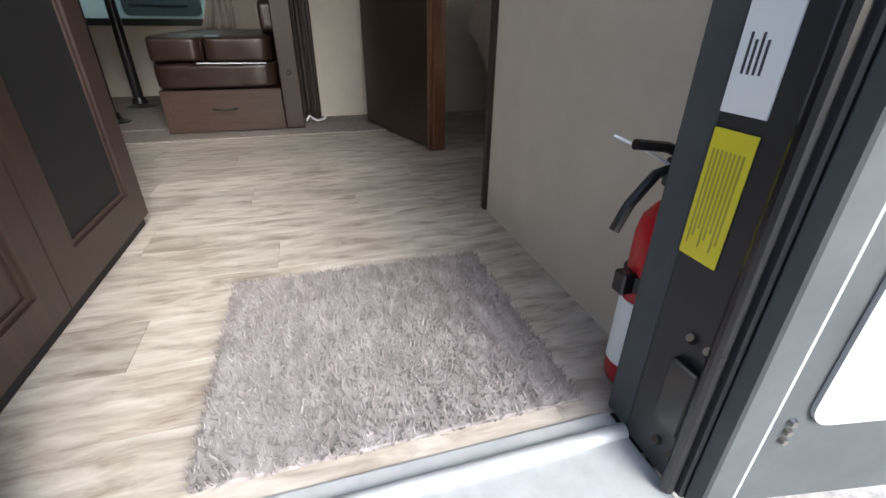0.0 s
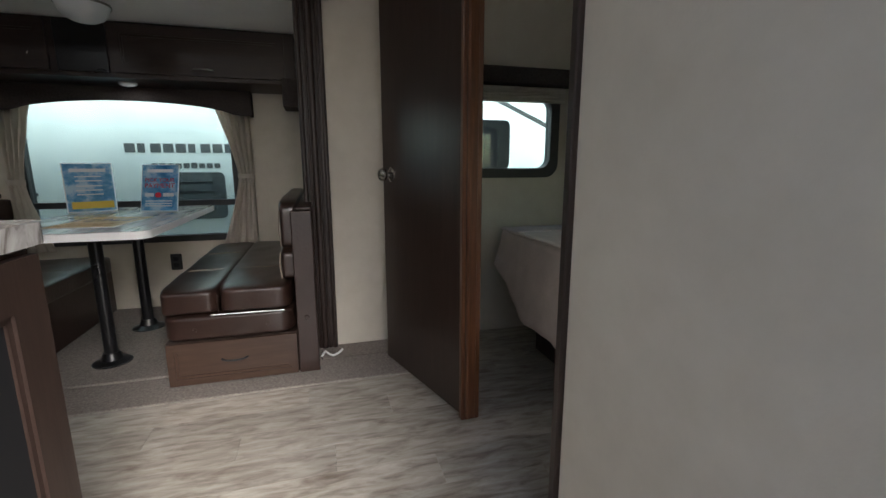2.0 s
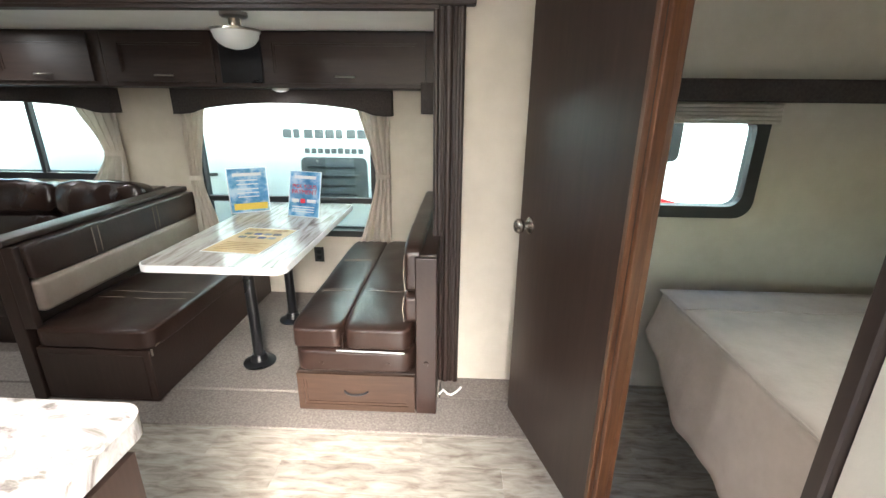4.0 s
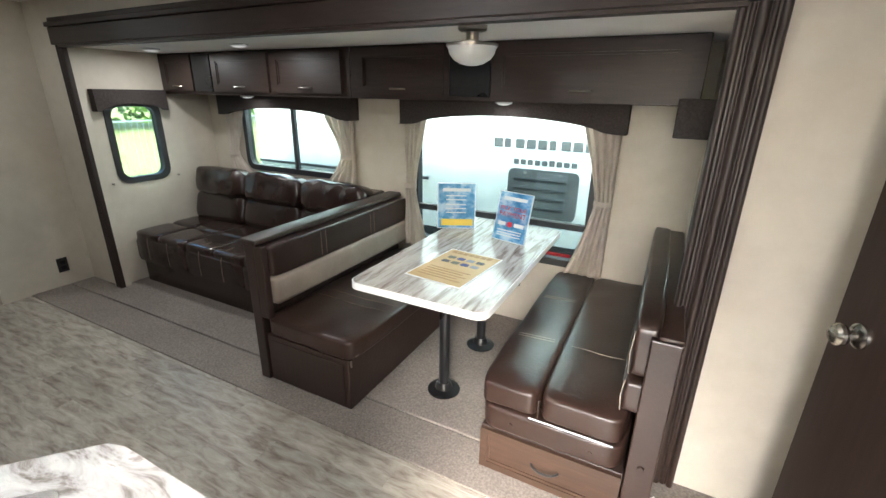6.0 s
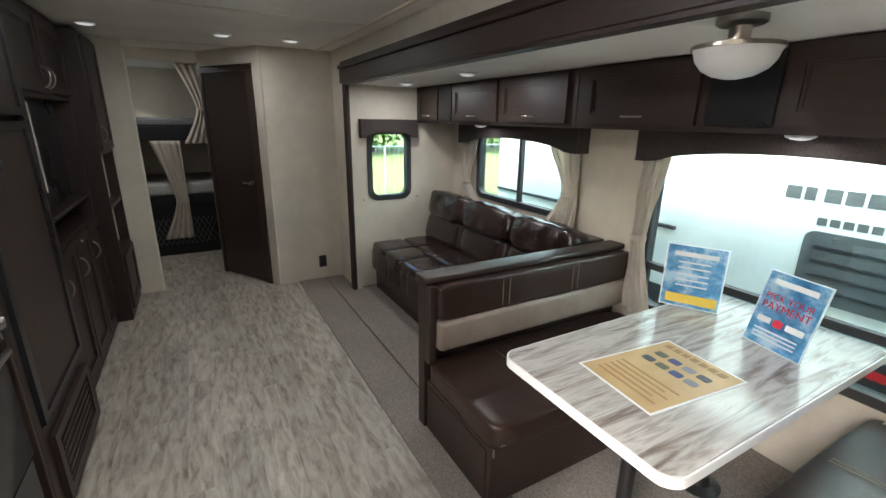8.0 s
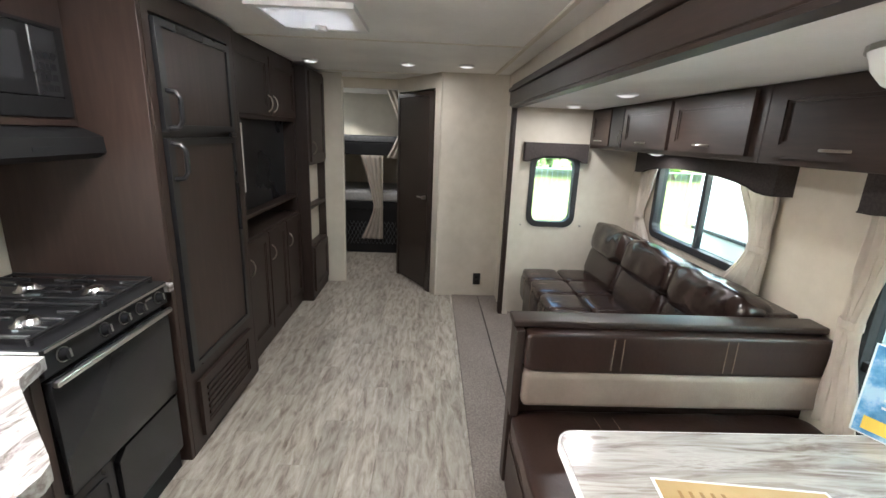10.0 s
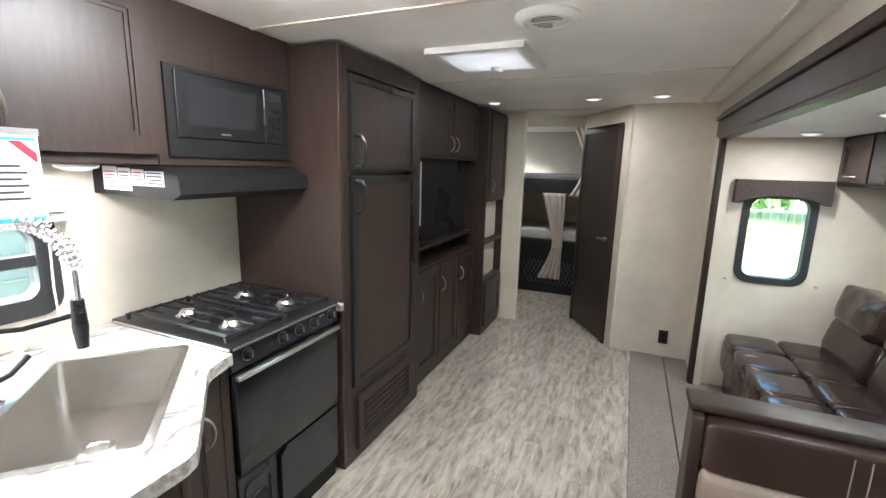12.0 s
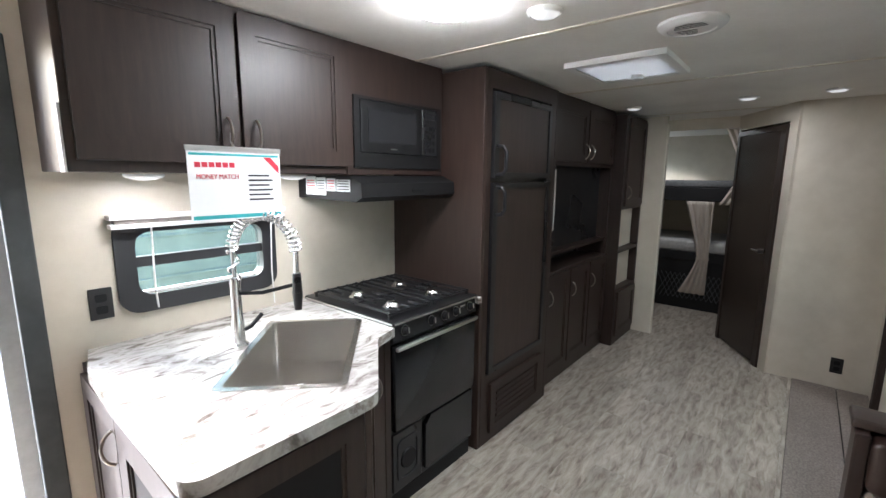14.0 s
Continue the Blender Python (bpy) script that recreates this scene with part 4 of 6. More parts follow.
def curtain(x_in, x_out, z1, z0, ztie, label, y=YB - 0.045, side=1, m=None):
    """A tied-back curtain from a top width, gathered at ztie; x_in is the edge towards the glass."""
    c = thing("curtain", ((x_in + x_out) / 2, y, z0), label, "curtain", "tied-back curtains")
    bm, nz, nx = B(), 26, 26
    g = []
    for i in range(nz + 1):
        z = z1 + (z0 - z1) * i / nz
        d = (z - ztie) / ((z1 - ztie) if z > ztie else (ztie - z0))
        pinch = 0.42 + 0.58 * min(1, abs(d)) ** 1.3
        row = []
        for k in range(nx + 1):
            a = k / nx
            x = x_out + (x_in - x_out) * a * pinch
            wave = 0.014 * math.sin(a * 26 + 0.8 * math.sin(z * 5)) * (0.6 + 0.4 * abs(d)) + 0.004 * math.sin(z * 23 + a * 9)
            co = Vector((x, y - wave, z))
            row.append(bm.verts.new(m @ co if m is not None else co))
        g.append(row)
    for i in range(nz):
        for k in range(nx):
            bm.faces.new((g[i][k], g[i][k + 1], g[i + 1][k + 1], g[i + 1][k]))
    ob = part("cloth", bm, curtain_mat, c, "", True)
    so = ob.modifiers.new("thickness", "SOLIDIFY")
    so.thickness = 0.003
    mid = (x_out + (x_out + (x_in - x_out) * 0.42)) / 2
    wd = abs(x_in - x_out) * 0.42 / 2 + 0.006
    bm = ring(B(), [(mid + wd * math.cos(t * math.pi / 8), y + 0.03 * math.sin(t * math.pi / 8)) for t in range(16)],
              [(mid + (wd - 0.004) * math.cos(t * math.pi / 8), y + 0.026 * math.sin(t * math.pi / 8)) for t in range(16)], ztie - 0.016, ztie + 0.016)
    if m is not None:
        bm.transform(m)
    part("tieback", bm, curtain_mat, c)
    return c


curtain(-3.15, -3.44, 1.44, 0.82, 1.0, "cream tied-back curtain beside the sofa window")
curtain(-2.34, -2.02, 1.44, 0.82, 1.06, "cream tied-back curtain beside the sofa window")
curtain(-1.36, -1.57, 1.44, 0.45, 0.9, "long cream tied-back curtain beside the dinette window")
curtain(-0.37, -0.14, 1.44, 0.45, 0.93, "long cream tied-back curtain beside the dinette window")


def puck(x, y, z, r, label, name="ceiling_light", group="round ceiling lights", down=True):
    p = thing(name, (x, y, z), label, "light", group)
    part("rim", lathe(B(), (x, y, z), [(r, 0.0), (r, -0.006), (r * 0.9, -0.012), (r * 0.8, -0.013), (r * 0.8, -0.002)], 28), white_plastic, p, "", True)
    part("lens", lathe(B(), (x, y, z), [(r * 0.78, -0.003), (r * 0.78, -0.012), (r * 0.6, -0.018), (r * 0.3, -0.021), (0.004, -0.022)], 28), lens_mat, p, "", True)


for x, y in ((-3.70, 2.275), (-3.73, 1.5), (-3.67, 2.74), (-1.36, 1.91), (-5.25, 1.6)):
    puck(x, y, ZC, 0.062, "small round white ceiling light, lit")
for x, y in ((-2.33, 3.48), (-3.25, 3.5)):
    puck(x, y, ZS, 0.055, "small round white light in the slide-out ceiling")
for x in (-2.9, -0.78):
    puck(x, 3.97, 1.497, 0.05, "round white light under the overhead cabinet", "cabinet_light", "lights under cabinets")
for x in (-0.42, -0.98):
    puck(x, 0.93, 1.533, 0.06, "round white light under the kitchen cabinet", "cabinet_light", "lights under cabinets")

lm = thing("dome_light", (-0.69, 3.29, 1.64), "frosted glass dome light with a brushed nickel base", "light")
part("base", lathe(B(), (-0.69, 3.29, ZS), [(0.06, 0.0), (0.06, -0.016), (0.052, -0.022), (0.026, -0.024), (0.026, -0.055), (0.05, -0.06), (0.05, -0.068)]), nickel, lm, "brushed nickel base", True)
part("shade", lathe(B(), (-0.69, 3.29, ZS), [(0.098, -0.07), (0.106, -0.072), (0.104, -0.082), (0.1, -0.09), (0.095, -0.108), (0.078, -0.13), (0.05, -0.146), (0.02, -0.153), (0.004, -0.154)], 32), frosted, lm, "frosted glass bowl", True)
part("rim", ring(B(), [(-0.69 + 0.109 * math.cos(a * math.pi / 16), 3.29 + 0.109 * math.sin(a * math.pi / 16)) for a in range(32)],
     [(-0.69 + 0.1065 * math.cos(a * math.pi / 16), 3.29 + 0.1065 * math.sin(a * math.pi / 16)) for a in range(32)], ZS - 0.08, ZS - 0.07), nickel, lm)


def duct_vent(x, y, r, label):
    v = thing("air_vent", (x, y, ZC), label, "vent", "ceiling air vents")
    part("rim", lathe(B(), (x, y, ZC), [(r, 0.0), (r, -0.008), (r * 0.86, -0.022), (r * 0.7, -0.024), (r * 0.7, -0.012)], 32), white_plastic, v, "", True)
    part("core", lathe(B(), (x, y, ZC), [(r * 0.69, -0.002), (r * 0.69, -0.019), (0.004, -0.0195)], 32), white_plastic, v)
    for k in range(9):
        if k != 4:
            s = (k - 4) / 4.6
            hw = 0.62 * r * math.sqrt(max(0.0, 1 - s * s))
            part("slot", box(B(), x + s * r * 0.66 - 0.002, x + s * r * 0.66 + 0.002, y - hw * 0.8, y + hw * (0.2 if k < 4 else 0.8), ZC - 0.0205, ZC - 0.0135), grey_panel, v)


duct_vent(-1.795, 2.274, 0.115, "round white louvred ceiling vent")
dl = thing("ceiling_dome_light", (-1.06, 1.72, ZC), "round white ceiling dome light near the entry, lit", "light")
part("rim", lathe(B(), (-1.06, 1.72, ZC), [(0.13, 0.0), (0.13, -0.012), (0.122, -0.016), (0.12, -0.004)], 32), white_plastic, dl, "", True)
part("lens", lathe(B(), (-1.06, 1.72, ZC), [(0.119, -0.005), (0.117, -0.024), (0.1, -0.04), (0.06, -0.05), (0.005, -0.053)], 32), lit_lens, dl, "lit white lens", True)
hv = thing("roof_hatch", (-2.29, 1.9, ZC), "square white roof vent hatch in the ceiling", "vent")
part("frame", ring(B(), [(-2.54, 1.66), (-2.06, 1.66), (-2.06, 2.13), (-2.54, 2.13)], [(-2.5, 1.7), (-2.1, 1.7), (-2.1, 2.09), (-2.5, 2.09)], ZC - 0.026, ZC), white_plastic, hv)
part("screen", box(B(), -2.499, -2.101, 1.701, 2.089, ZC - 0.022, ZC - 0.02), translucent("vent_screen", (0.78, 0.78, 0.77)), hv, "grey screen")
part("lid", box(B(), -2.53, -2.07, 1.67, 2.12, ZC + 0.12, ZC + 0.124), milky, hv, "milky plastic lid")
part("collar", ring(B(), [(-2.499, 1.701), (-2.101, 1.701), (-2.101, 2.089), (-2.499, 2.089)], [(-2.49, 1.71), (-2.11, 1.71), (-2.11, 2.08), (-2.49, 2.08)], ZC - 0.018, ZC + 0.119), white_plastic, hv)
part("knob", lathe(B(), (-2.44, 1.9, ZC - 0.022), [(0.03, 0), (0.03, -0.02), (0.02, -0.028)]), white_plastic, hv, "", True)


def outlet(m, label, tall=True):
    o = thing("outlet", m.translation, label, "outlet", "wall outlets")
    plate = part("plate", box(B(), -0.036, 0.036, -0.058, 0.058, 0, 0.007, 0.003, 2, m=m), outlet_mat, o)
    for v in (-0.022, 0.022):
        part("socket", prism(B(), rounded(-0.018, 0.018, v - 0.015, v + 0.015, 0.008), 0.007, 0.0105, m), grey_panel, o)


outlet(face((-4.10, 2.97, 0.18), (0, 1, 0)), "black wall outlet low on the beige wall")
outlet(face((-0.30, Y0, 1.065), (-1, 0, 0)), "black wall outlet above the kitchen counter")
outlet(face((-0.70, YB, 0.33), (1, 0, 0)), "black wall outlet under the dinette window")

for y in (3.27, 3.79):
    part("hook", cyl(B(), (XS0, y, 0.83), (XS0 + 0.02, y, 0.83), 0.006, 0.009, 10), nickel, thing("curtain_hook", (XS0, y, 0.83), "small metal hook under the small window", "hook", "window hooks"), "", True)

# ---- kitchen ----

def kface(x, y, z):
    return face((x, y, z), (-1, 0, 0))


ct = [(-0.245, Y0 + 0.002), (-0.2, 0.95), (-0.19, 1.25)] + [(-0.19 - 0.05 + 0.05 * math.cos(radians(a)), 1.712 + 0.05 * math.sin(radians(a))) for a in range(0, 91, 15)] \
    + [(-0.69, 1.762), (-0.722, 1.752), (-0.74, 1.735), (-0.99, 1.455), (-1.01, 1.437), (-1.035, 1.425), (-1.131, 1.40), (-1.131, Y0 + 0.002)]
sc, sa = Vector((-0.757, 1.297, 0)), Vector((-0.41, -0.425, 0)).normalized()
SM = Matrix.Translation(sc) @ Matrix(((sa.x, -sa.y, 0, 0), (sa.y, sa.x, 0, 0), (0, 0, 1, 0), (0, 0, 0, 1)))
base = thing("kitchen_base_cabinet", (-0.65, 1.2, 0), "dark wooden kitchen base cabinet with recessed panels and a rounded end", "cabinet")
body_out = [(-0.225, Y0 + 0.003), (-0.212, 1.715), (-0.70, 1.715), (-0.985, 1.40), (-1.095, 1.372), (-1.095, Y0 + 0.003)]
hole = [(SM @ Vector((x, y, 0))) for x, y in rounded(-0.31, 0.31, -0.19, 0.19, 0.02)]


def shell(bm, outline, z0, z1, t=0.018):
    """Upright boards along an outline."""
    for p, q in zip(outline, outline[1:]):
        a, b = Vector((*p, 0)), Vector((*q, 0))
        d = (b - a).normalized()
        w = Vector((-d.y, d.x, 0)) * t
        prism(bm, [(a + d * 0.001).to_2d(), (b - d * 0.001).to_2d(), (b - d * 0.001 + w).to_2d(), (a + d * 0.001 + w).to_2d()], z0, z1)
    return bm


for k, (a, b) in enumerate(zip(body_out, body_out[1:])):
    part("board", shell(B(), (a, b), 0.0 if k == 0 else 0.09, 0.864), wood, base)
kick = [(-0.26, Y0 + 0.003), (-0.25, 1.66), (-0.68, 1.66), (-0.955, 1.36), (-1.09, 1.33), (-1.09, Y0 + 0.003)]
for a, b in zip(kick, kick[1:]):
    part("toe_kick", shell(B(), (a, b), 0.0, 0.09), grey_panel, base)
EM = face((-0.2235, 0.80, 0.0), Vector((0.013, 0.985, 0)))
panel_door(base, EM, 0.0, 0.415, 0.035, 0.85, wood, (0.385, 0.74, True), rail=0.07, name="end_door")
panel_door(base, EM, 0.42, 0.905, 0.035, 0.85, wood, None, rail=0.088, name="end_panel", panel_mat=grey_panel)
part("toe_strip", box(B(), -0.05, 0.905, 0.001, 0.033, 0.0005, 0.004, m=EM), grey_panel, base)
FM = face((-0.215, 1.7155, 0.10), (-1, 0, 0))
panel_door(base, FM, 0.02, 0.46, 0.02, 0.74, wood, None, rail=0.06, name="front_panel", panel_mat=grey_panel)
GM = face((-0.70, 1.7155, 0.10), Vector((-0.285, -0.315, 0)))
panel_door(base, GM, 0.02, 0.405, 0.02, 0.74, wood, (0.36, 0.62, True), rail=0.06)

# worktop with the sink cut out: quads between the outline and the sink's rim
worktop = thing("worktop", (-0.65, 1.2, 0.865), "marbled laminate kitchen worktop with a rounded corner", "worktop")
cu = bpy.data.curves.new("worktop", "CURVE")
cu.dimensions, cu.fill_mode, cu.extrude = "2D", "BOTH", 0.02
for loop in (ct, [(p.x, p.y) for p in hole]):
    s = cu.splines.new("POLY")
    s.points.add(len(loop) - 1)
    s.use_cyclic_u = True
    for q, (x, y) in zip(s.points, loop):
        q.co = (x, y, 0, 1)
tmp = bpy.data.objects.new("worktop", cu)
me = bpy.data.meshes.new_from_object(tmp)
bpy.data.objects.remove(tmp)
bm = B()
bm.from_mesh(me)
bm.transform(Matrix.Translation((0, 0, 0.885)))
part("slab", bm, marble_c, worktop)
part("edge_strip", box(B(), -1.772, -1.742, Y0 + 0.003, 1.40, 0.87, 0.905, 0.003, 1), marble_c, worktop)

sk = thing("sink", (sc.x, sc.y, 0.7), "square stainless steel sink set askew into the worktop", "sink")
bm = B()
rim_o, rim_i = rounded(-0.318, 0.318, -0.198, 0.198, 0.025), rounded(-0.296, 0.296, -0.176, 0.176, 0.02)
ring(bm, rim_o, rim_i, 0.9055, 0.908, SM)
part("rim", bm, sink_steel, sk)
bm = B()
ring(bm, rounded(-0.299, 0.299, -0.179, 0.179, 0.02), rounded(-0.295, 0.295, -0.175, 0.175, 0.02), 0.72, 0.9054, SM)
prism(bm, rounded(-0.299, 0.299, -0.179, 0.179, 0.02), 0.714, 0.7195, SM)
part("bowl", bm, sink_steel, sk)
part("drain", lathe(B(), SM @ Vector((0.05, 0.02, 0.7196)), [(0.045, 0), (0.045, 0.004), (0.035, 0.005), (0.03, 0.001), (0.004, 0.002)]), chrome, sk, "", True)

fc = thing("faucet", (-0.62, 1.10, 0.905), "chrome kitchen faucet with a tall coiled spring neck", "faucet")
fd = Vector((-0.14, 0.18, 0)).normalized()
b0 = Vector((-0.62, 1.10, 0.905))
part("body", lathe(B(), b0, [(0.034, 0), (0.034, 0.008), (0.025, 0.014), (0.023, 0.1), (0.02, 0.11), (0.0195, 0.2), (0.0195, 0.255), (0.012, 0.26)]), chrome, fc, "", True)
arc = []
for k in range(31):
    a = math.pi * k / 30
    arc.append(b0 + fd * (0.115 - 0.115 * math.cos(a)) + Vector((0, 0, 0.36 + 0.13 * math.sin(a))))
arc = [b0 + Vector((0, 0, 0.25)), b0 + Vector((0, 0, 0.305))] + arc + [arc[-1] - Vector((0, 0, 0.05)), arc[-1] - Vector((0, 0, 0.1))]
part("hose", tube(B(), arc, 0.009, 10), chrome, fc, "", True)
bm = B()
coil, n = [], 26 * 10
for k in range(n + 1):
    s = k / n * (len(arc) - 3)
    i = int(min(s, len(arc) - 4))
    p = arc[i].lerp(arc[i + 1], s - i)
    d = (arc[i + 1] - arc[i]).normalized()
    e1 = d.cross(Vector((fd.y, -fd.x, 0))).normalized()
    e2 = d.cross(e1)
    a = 2 * math.pi * k / 10
    coil.append(p + (e1 * math.cos(a) + e2 * math.sin(a)) * 0.0195)
part("spring", tube(bm, coil, 0.0046, 6), chrome, fc, "coiled chrome spring", True)
end = arc[-1]
part("spray_head", cyl(cyl(B(), end + Vector((0, 0, 0.02)), end - Vector((0, 0, 0.05)), 0.015, 0.018, 16), end - Vector((0, 0, 0.05)), end - Vector((0, 0, 0.115)), 0.019, 0.014, 16), black, fc, "black spray head", True)
part("docking_arm", tube(B(), [b0 + Vector((0, 0, 0.2)), b0 + Vector((0, 0, 0.205)) + fd * 0.1, end + Vector((0, 0, -0.02))], 0.007, 8), grey_panel, fc, "dark docking arm", True)
part("lever", tube(B(), [b0 + Vector((0, 0, 0.05)), b0 + Vector((-0.06, -0.02, 0.055)), b0 + Vector((-0.11, -0.03, 0.09))], 0.008, 8), grey_panel, fc, "dark lever", True)

# range
rg = thing("range", (-1.44, 1.08, 0), "black gas range with four burners, oven door and chrome handle", "range")
X0, X1, YR = -1.135, -1.738, 1.385
part("body", box(B(), X1, X0, Y0 + 0.004, YR - 0.03, 0.08, 0.90, 0.003, 1), black, rg)
part("cooktop", box(B(), X1 - 0.002, X0 + 0.002, Y0 + 0.004, YR + 0.005, 0.901, 0.922, 0.006, 2), black, rg, "", True)
part("front_strip", box(B(), X1 + 0.01, X0 - 0.006, YR + 0.0055, YR + 0.0085, 0.908, 0.9165, 0.001, 1), steel, rg, "bright metal strip")
part("side_strip", box(B(), X0 + 0.0025, X0 + 0.0055, Y0 + 0.02, YR, 0.908, 0.9165, 0.001, 1), steel, rg, "bright metal strip")
pm = kface(X0, YR - 0.028, 0.825) @ Matrix.Rotation(radians(-8), 4, "X")
cp = part("control_panel", box(B(), 0.0, 0.603, 0.0, 0.078, -0.004, 0.03, 0.004, 2, m=pm), black, rg)
for k in range(5):
    u = (0.075, 0.25, 0.345, 0.435, 0.55)[k]
    kb = part("knob", cyl(B(), pm @ Vector((u, 0.04, 0.03)), pm @ Vector((u, 0.04, 0.056)), 0.021, 0.017, 18), black, cp, "", True)
    part("pointer", box(B(), u - 0.003, u + 0.003, 0.03, 0.056, 0.056, 0.0585, m=pm), steel, kb)
    part("dial_ring", ring(B(), [(u + 0.024 * math.cos(a * math.pi / 10), 0.04 + 0.024 * math.sin(a * math.pi / 10)) for a in range(20)],
         [(u + 0.022 * math.cos(a * math.pi / 10), 0.04 + 0.022 * math.sin(a * math.pi / 10)) for a in range(20)], 0.03, 0.034, pm), steel, kb)
part("badge", box(B(), 0.475, 0.515, 0.05, 0.058, 0.03, 0.0315, m=pm), steel, cp)
OM = kface(X0 - 0.008, YR - 0.03, 0.41)
dr = part("oven_door", box(B(), 0.0, 0.585, 0.0, 0.40, 0.001, 0.034, 0.005, 2, m=OM), oven_glass, rg, "black glass oven door", True)
part("handle", box(B(), 0.0, 0.585, 0.382, 0.402, 0.036, 0.055, 0.006, 2, m=OM), steel, dr, "brushed steel handle", True)
LMx = kface(X0 - 0.008, YR - 0.03, 0.10)
part("lower_panel", box(B(), 0.0, 0.19, 0.0, 0.29, 0.001, 0.016, 0.004, 2, m=LMx), black, rg)
part("lower_grille", ring(B(), rounded(0.025, 0.165, 0.04, 0.25, 0.03), rounded(0.04, 0.15, 0.055, 0.235, 0.025), 0.016, 0.022, LMx), black_frame, rg)
part("lower_dial", cyl(B(), LMx @ Vector((0.095, 0.14, 0.016)), LMx @ Vector((0.095, 0.14, 0.024)), 0.05, 0.046, 24), grey_panel, rg, "", True)
part("lower_door", prism(B(), [(0.21, 0.02), (0.585, 0.02), (0.585, 0.29), (0.25, 0.29), (0.21, 0.25)], 0.001, 0.024, LMx), oven_glass, rg, "black access door")
part("kick", box(B(), X1, X0, YR - 0.06, YR - 0.031, 0.0, 0.08), grey_panel, rg)
for bx, by in ((-1.29, 1.22), (-1.29, 0.97), (-1.58, 1.22), (-1.58, 0.97)):
    bn = part("burner", lathe(B(), (bx, by, 0.922), [(0.046, 0), (0.046, 0.007), (0.036, 0.012), (0.03, 0.022), (0.026, 0.027), (0.006, 0.029)]), chrome, rg, "steel burner cap", True)
for gx0, gx1 in ((-1.15, -1.43), (-1.445, -1.725)):
    bm = B()
    for yy in (0.80, 1.095, 1.34):
        box(bm, gx1, gx0, yy - 0.005, yy + 0.005, 0.937, 0.947, 0.002, 1)
    for k in range(5):
        x = gx0 + (gx1 - gx0) * (k + 0.3) / 4.6
        near = abs(x - (gx0 + gx1) / 2) < 0.07
        for ya, yb in (((0.80, 0.925), (1.015, 1.175), (1.265, 1.34)) if near else ((0.80, 1.34),)):
            box(bm, x - 0.005, x + 0.005, ya, yb, 0.9385, 0.952, 0.003, 1)
    for x in (gx0 - 0.01, gx1 + 0.01):
        for yy in (0.80, 1.34):
            box(bm, x - 0.006, x + 0.006, yy - 0.005, yy + 0.005, 0.9221, 0.938)
    part("grate", bm, black, rg, "black wire grate")
part("filler", box(B(), -1.132, -1.097, Y0 + 0.004, YR - 0.012, 0.0, 0.864, 0.002, 1), wood, thing("filler_post", (-1.115, 1.1, 0), "dark wooden filler post between cabinet and range", "cabinet"))

hood = thing("range_hood", (-1.44, 1.0, 1.42), "black range hood with white paper labels on its end", "range hood")
hm = Matrix(((0, 0, 1, -1.765), (1, 0, 0, 0), (0, 1, 0, 0), (0, 0, 0, 1)))
part("shell", prism(B(), [(Y0 + 0.003, 1.425), (1.17, 1.418), (1.21, 1.44), (1.205, 1.5), (1.13, 1.532), (Y0 + 0.003, 1.532)], 0.0, 0.635, hm), matte_black, hood)
part("switch", box(B(), -1.52, -1.44, 1.206, 1.211, 1.455, 1.47), grey_panel, hood)
LM2 = face((-1.1295, 0.78, 1.43), (0, 1, 0))
for k, (u, w, h) in enumerate(((0.02, 0.085, 0.09), (0.107, 0.075, 0.085), (0.185, 0.07, 0.06), (0.258, 0.1, 0.055))):
    lb = part("paper_label", box(B(), u, u + w - 0.004, 0.012 + (0.02 if k > 1 else 0), 0.012 + (0.02 if k > 1 else 0) + h * 0.95, 0, 0.0015, m=LM2), paper, hood, "white paper label")
    bm = B()
    for j in range(4):
        box(bm, u + 0.008, u + w - 0.014, 0.04 + 0.012 * j, 0.044 + 0.012 * j, 0.0016, 0.0024, m=LM2)
    part("print", bm, ink if k % 2 else red_ink, lb)

uc = thing("kitchen_upper_cabinet", (-0.95, 0.93, 1.535), "dark wooden kitchen wall cabinet with two framed doors", "cabinet")
YU = 1.115
part("body", box(B(), -1.13, -0.19, Y0 + 0.003, YU, 1.537, ZC - 0.002, 0.003, 1), wood, uc)
UM = kface(-0.19, YU, 1.537)
panel_door(uc, UM, 0.02, 0.47, 0.035, 0.53, wood, (0.43, 0.13, True), rail=0.06)
panel_door(uc, UM, 0.485, 0.935, 0.035, 0.53, wood, (0.53, 0.13, True), rail=0.06)
part("edge_strip", box(B(), -0.1895, -0.183, YU - 0.055, YU - 0.005, 1.537, 1.72, 0.001, 1), paper, uc, "pale torn edge strip")
mc = thing("microwave_cabinet", (-1.45, 0.93, 1.535), "dark wooden cabinet housing the microwave", "cabinet")
bm = slab(B(), "y", YU - 0.02, YU, -1.768, -1.133, 1.537, ZC - 0.002, [(-1.735, -1.175, 1.60, 1.88)])
part("face_frame", bm, wood, mc)
part("bottom", box(B(), -1.768, -1.133, Y0 + 0.003, YU - 0.021, 1.537, 1.56), wood, mc)
part("side", box(B(), -1.15, -1.133, Y0 + 0.003, YU - 0.021, 1.561, ZC - 0.003), wood, mc)
mw = thing("microwave", (-1.455, 0.95, 1.561), "black built-in microwave oven", "microwave")
MM = kface(-1.178, YU - 0.02, 1.603)
part("body", box(B(), -1.732, -1.178, 0.78, YU - 0.021, 1.562, 1.87), black, mw)
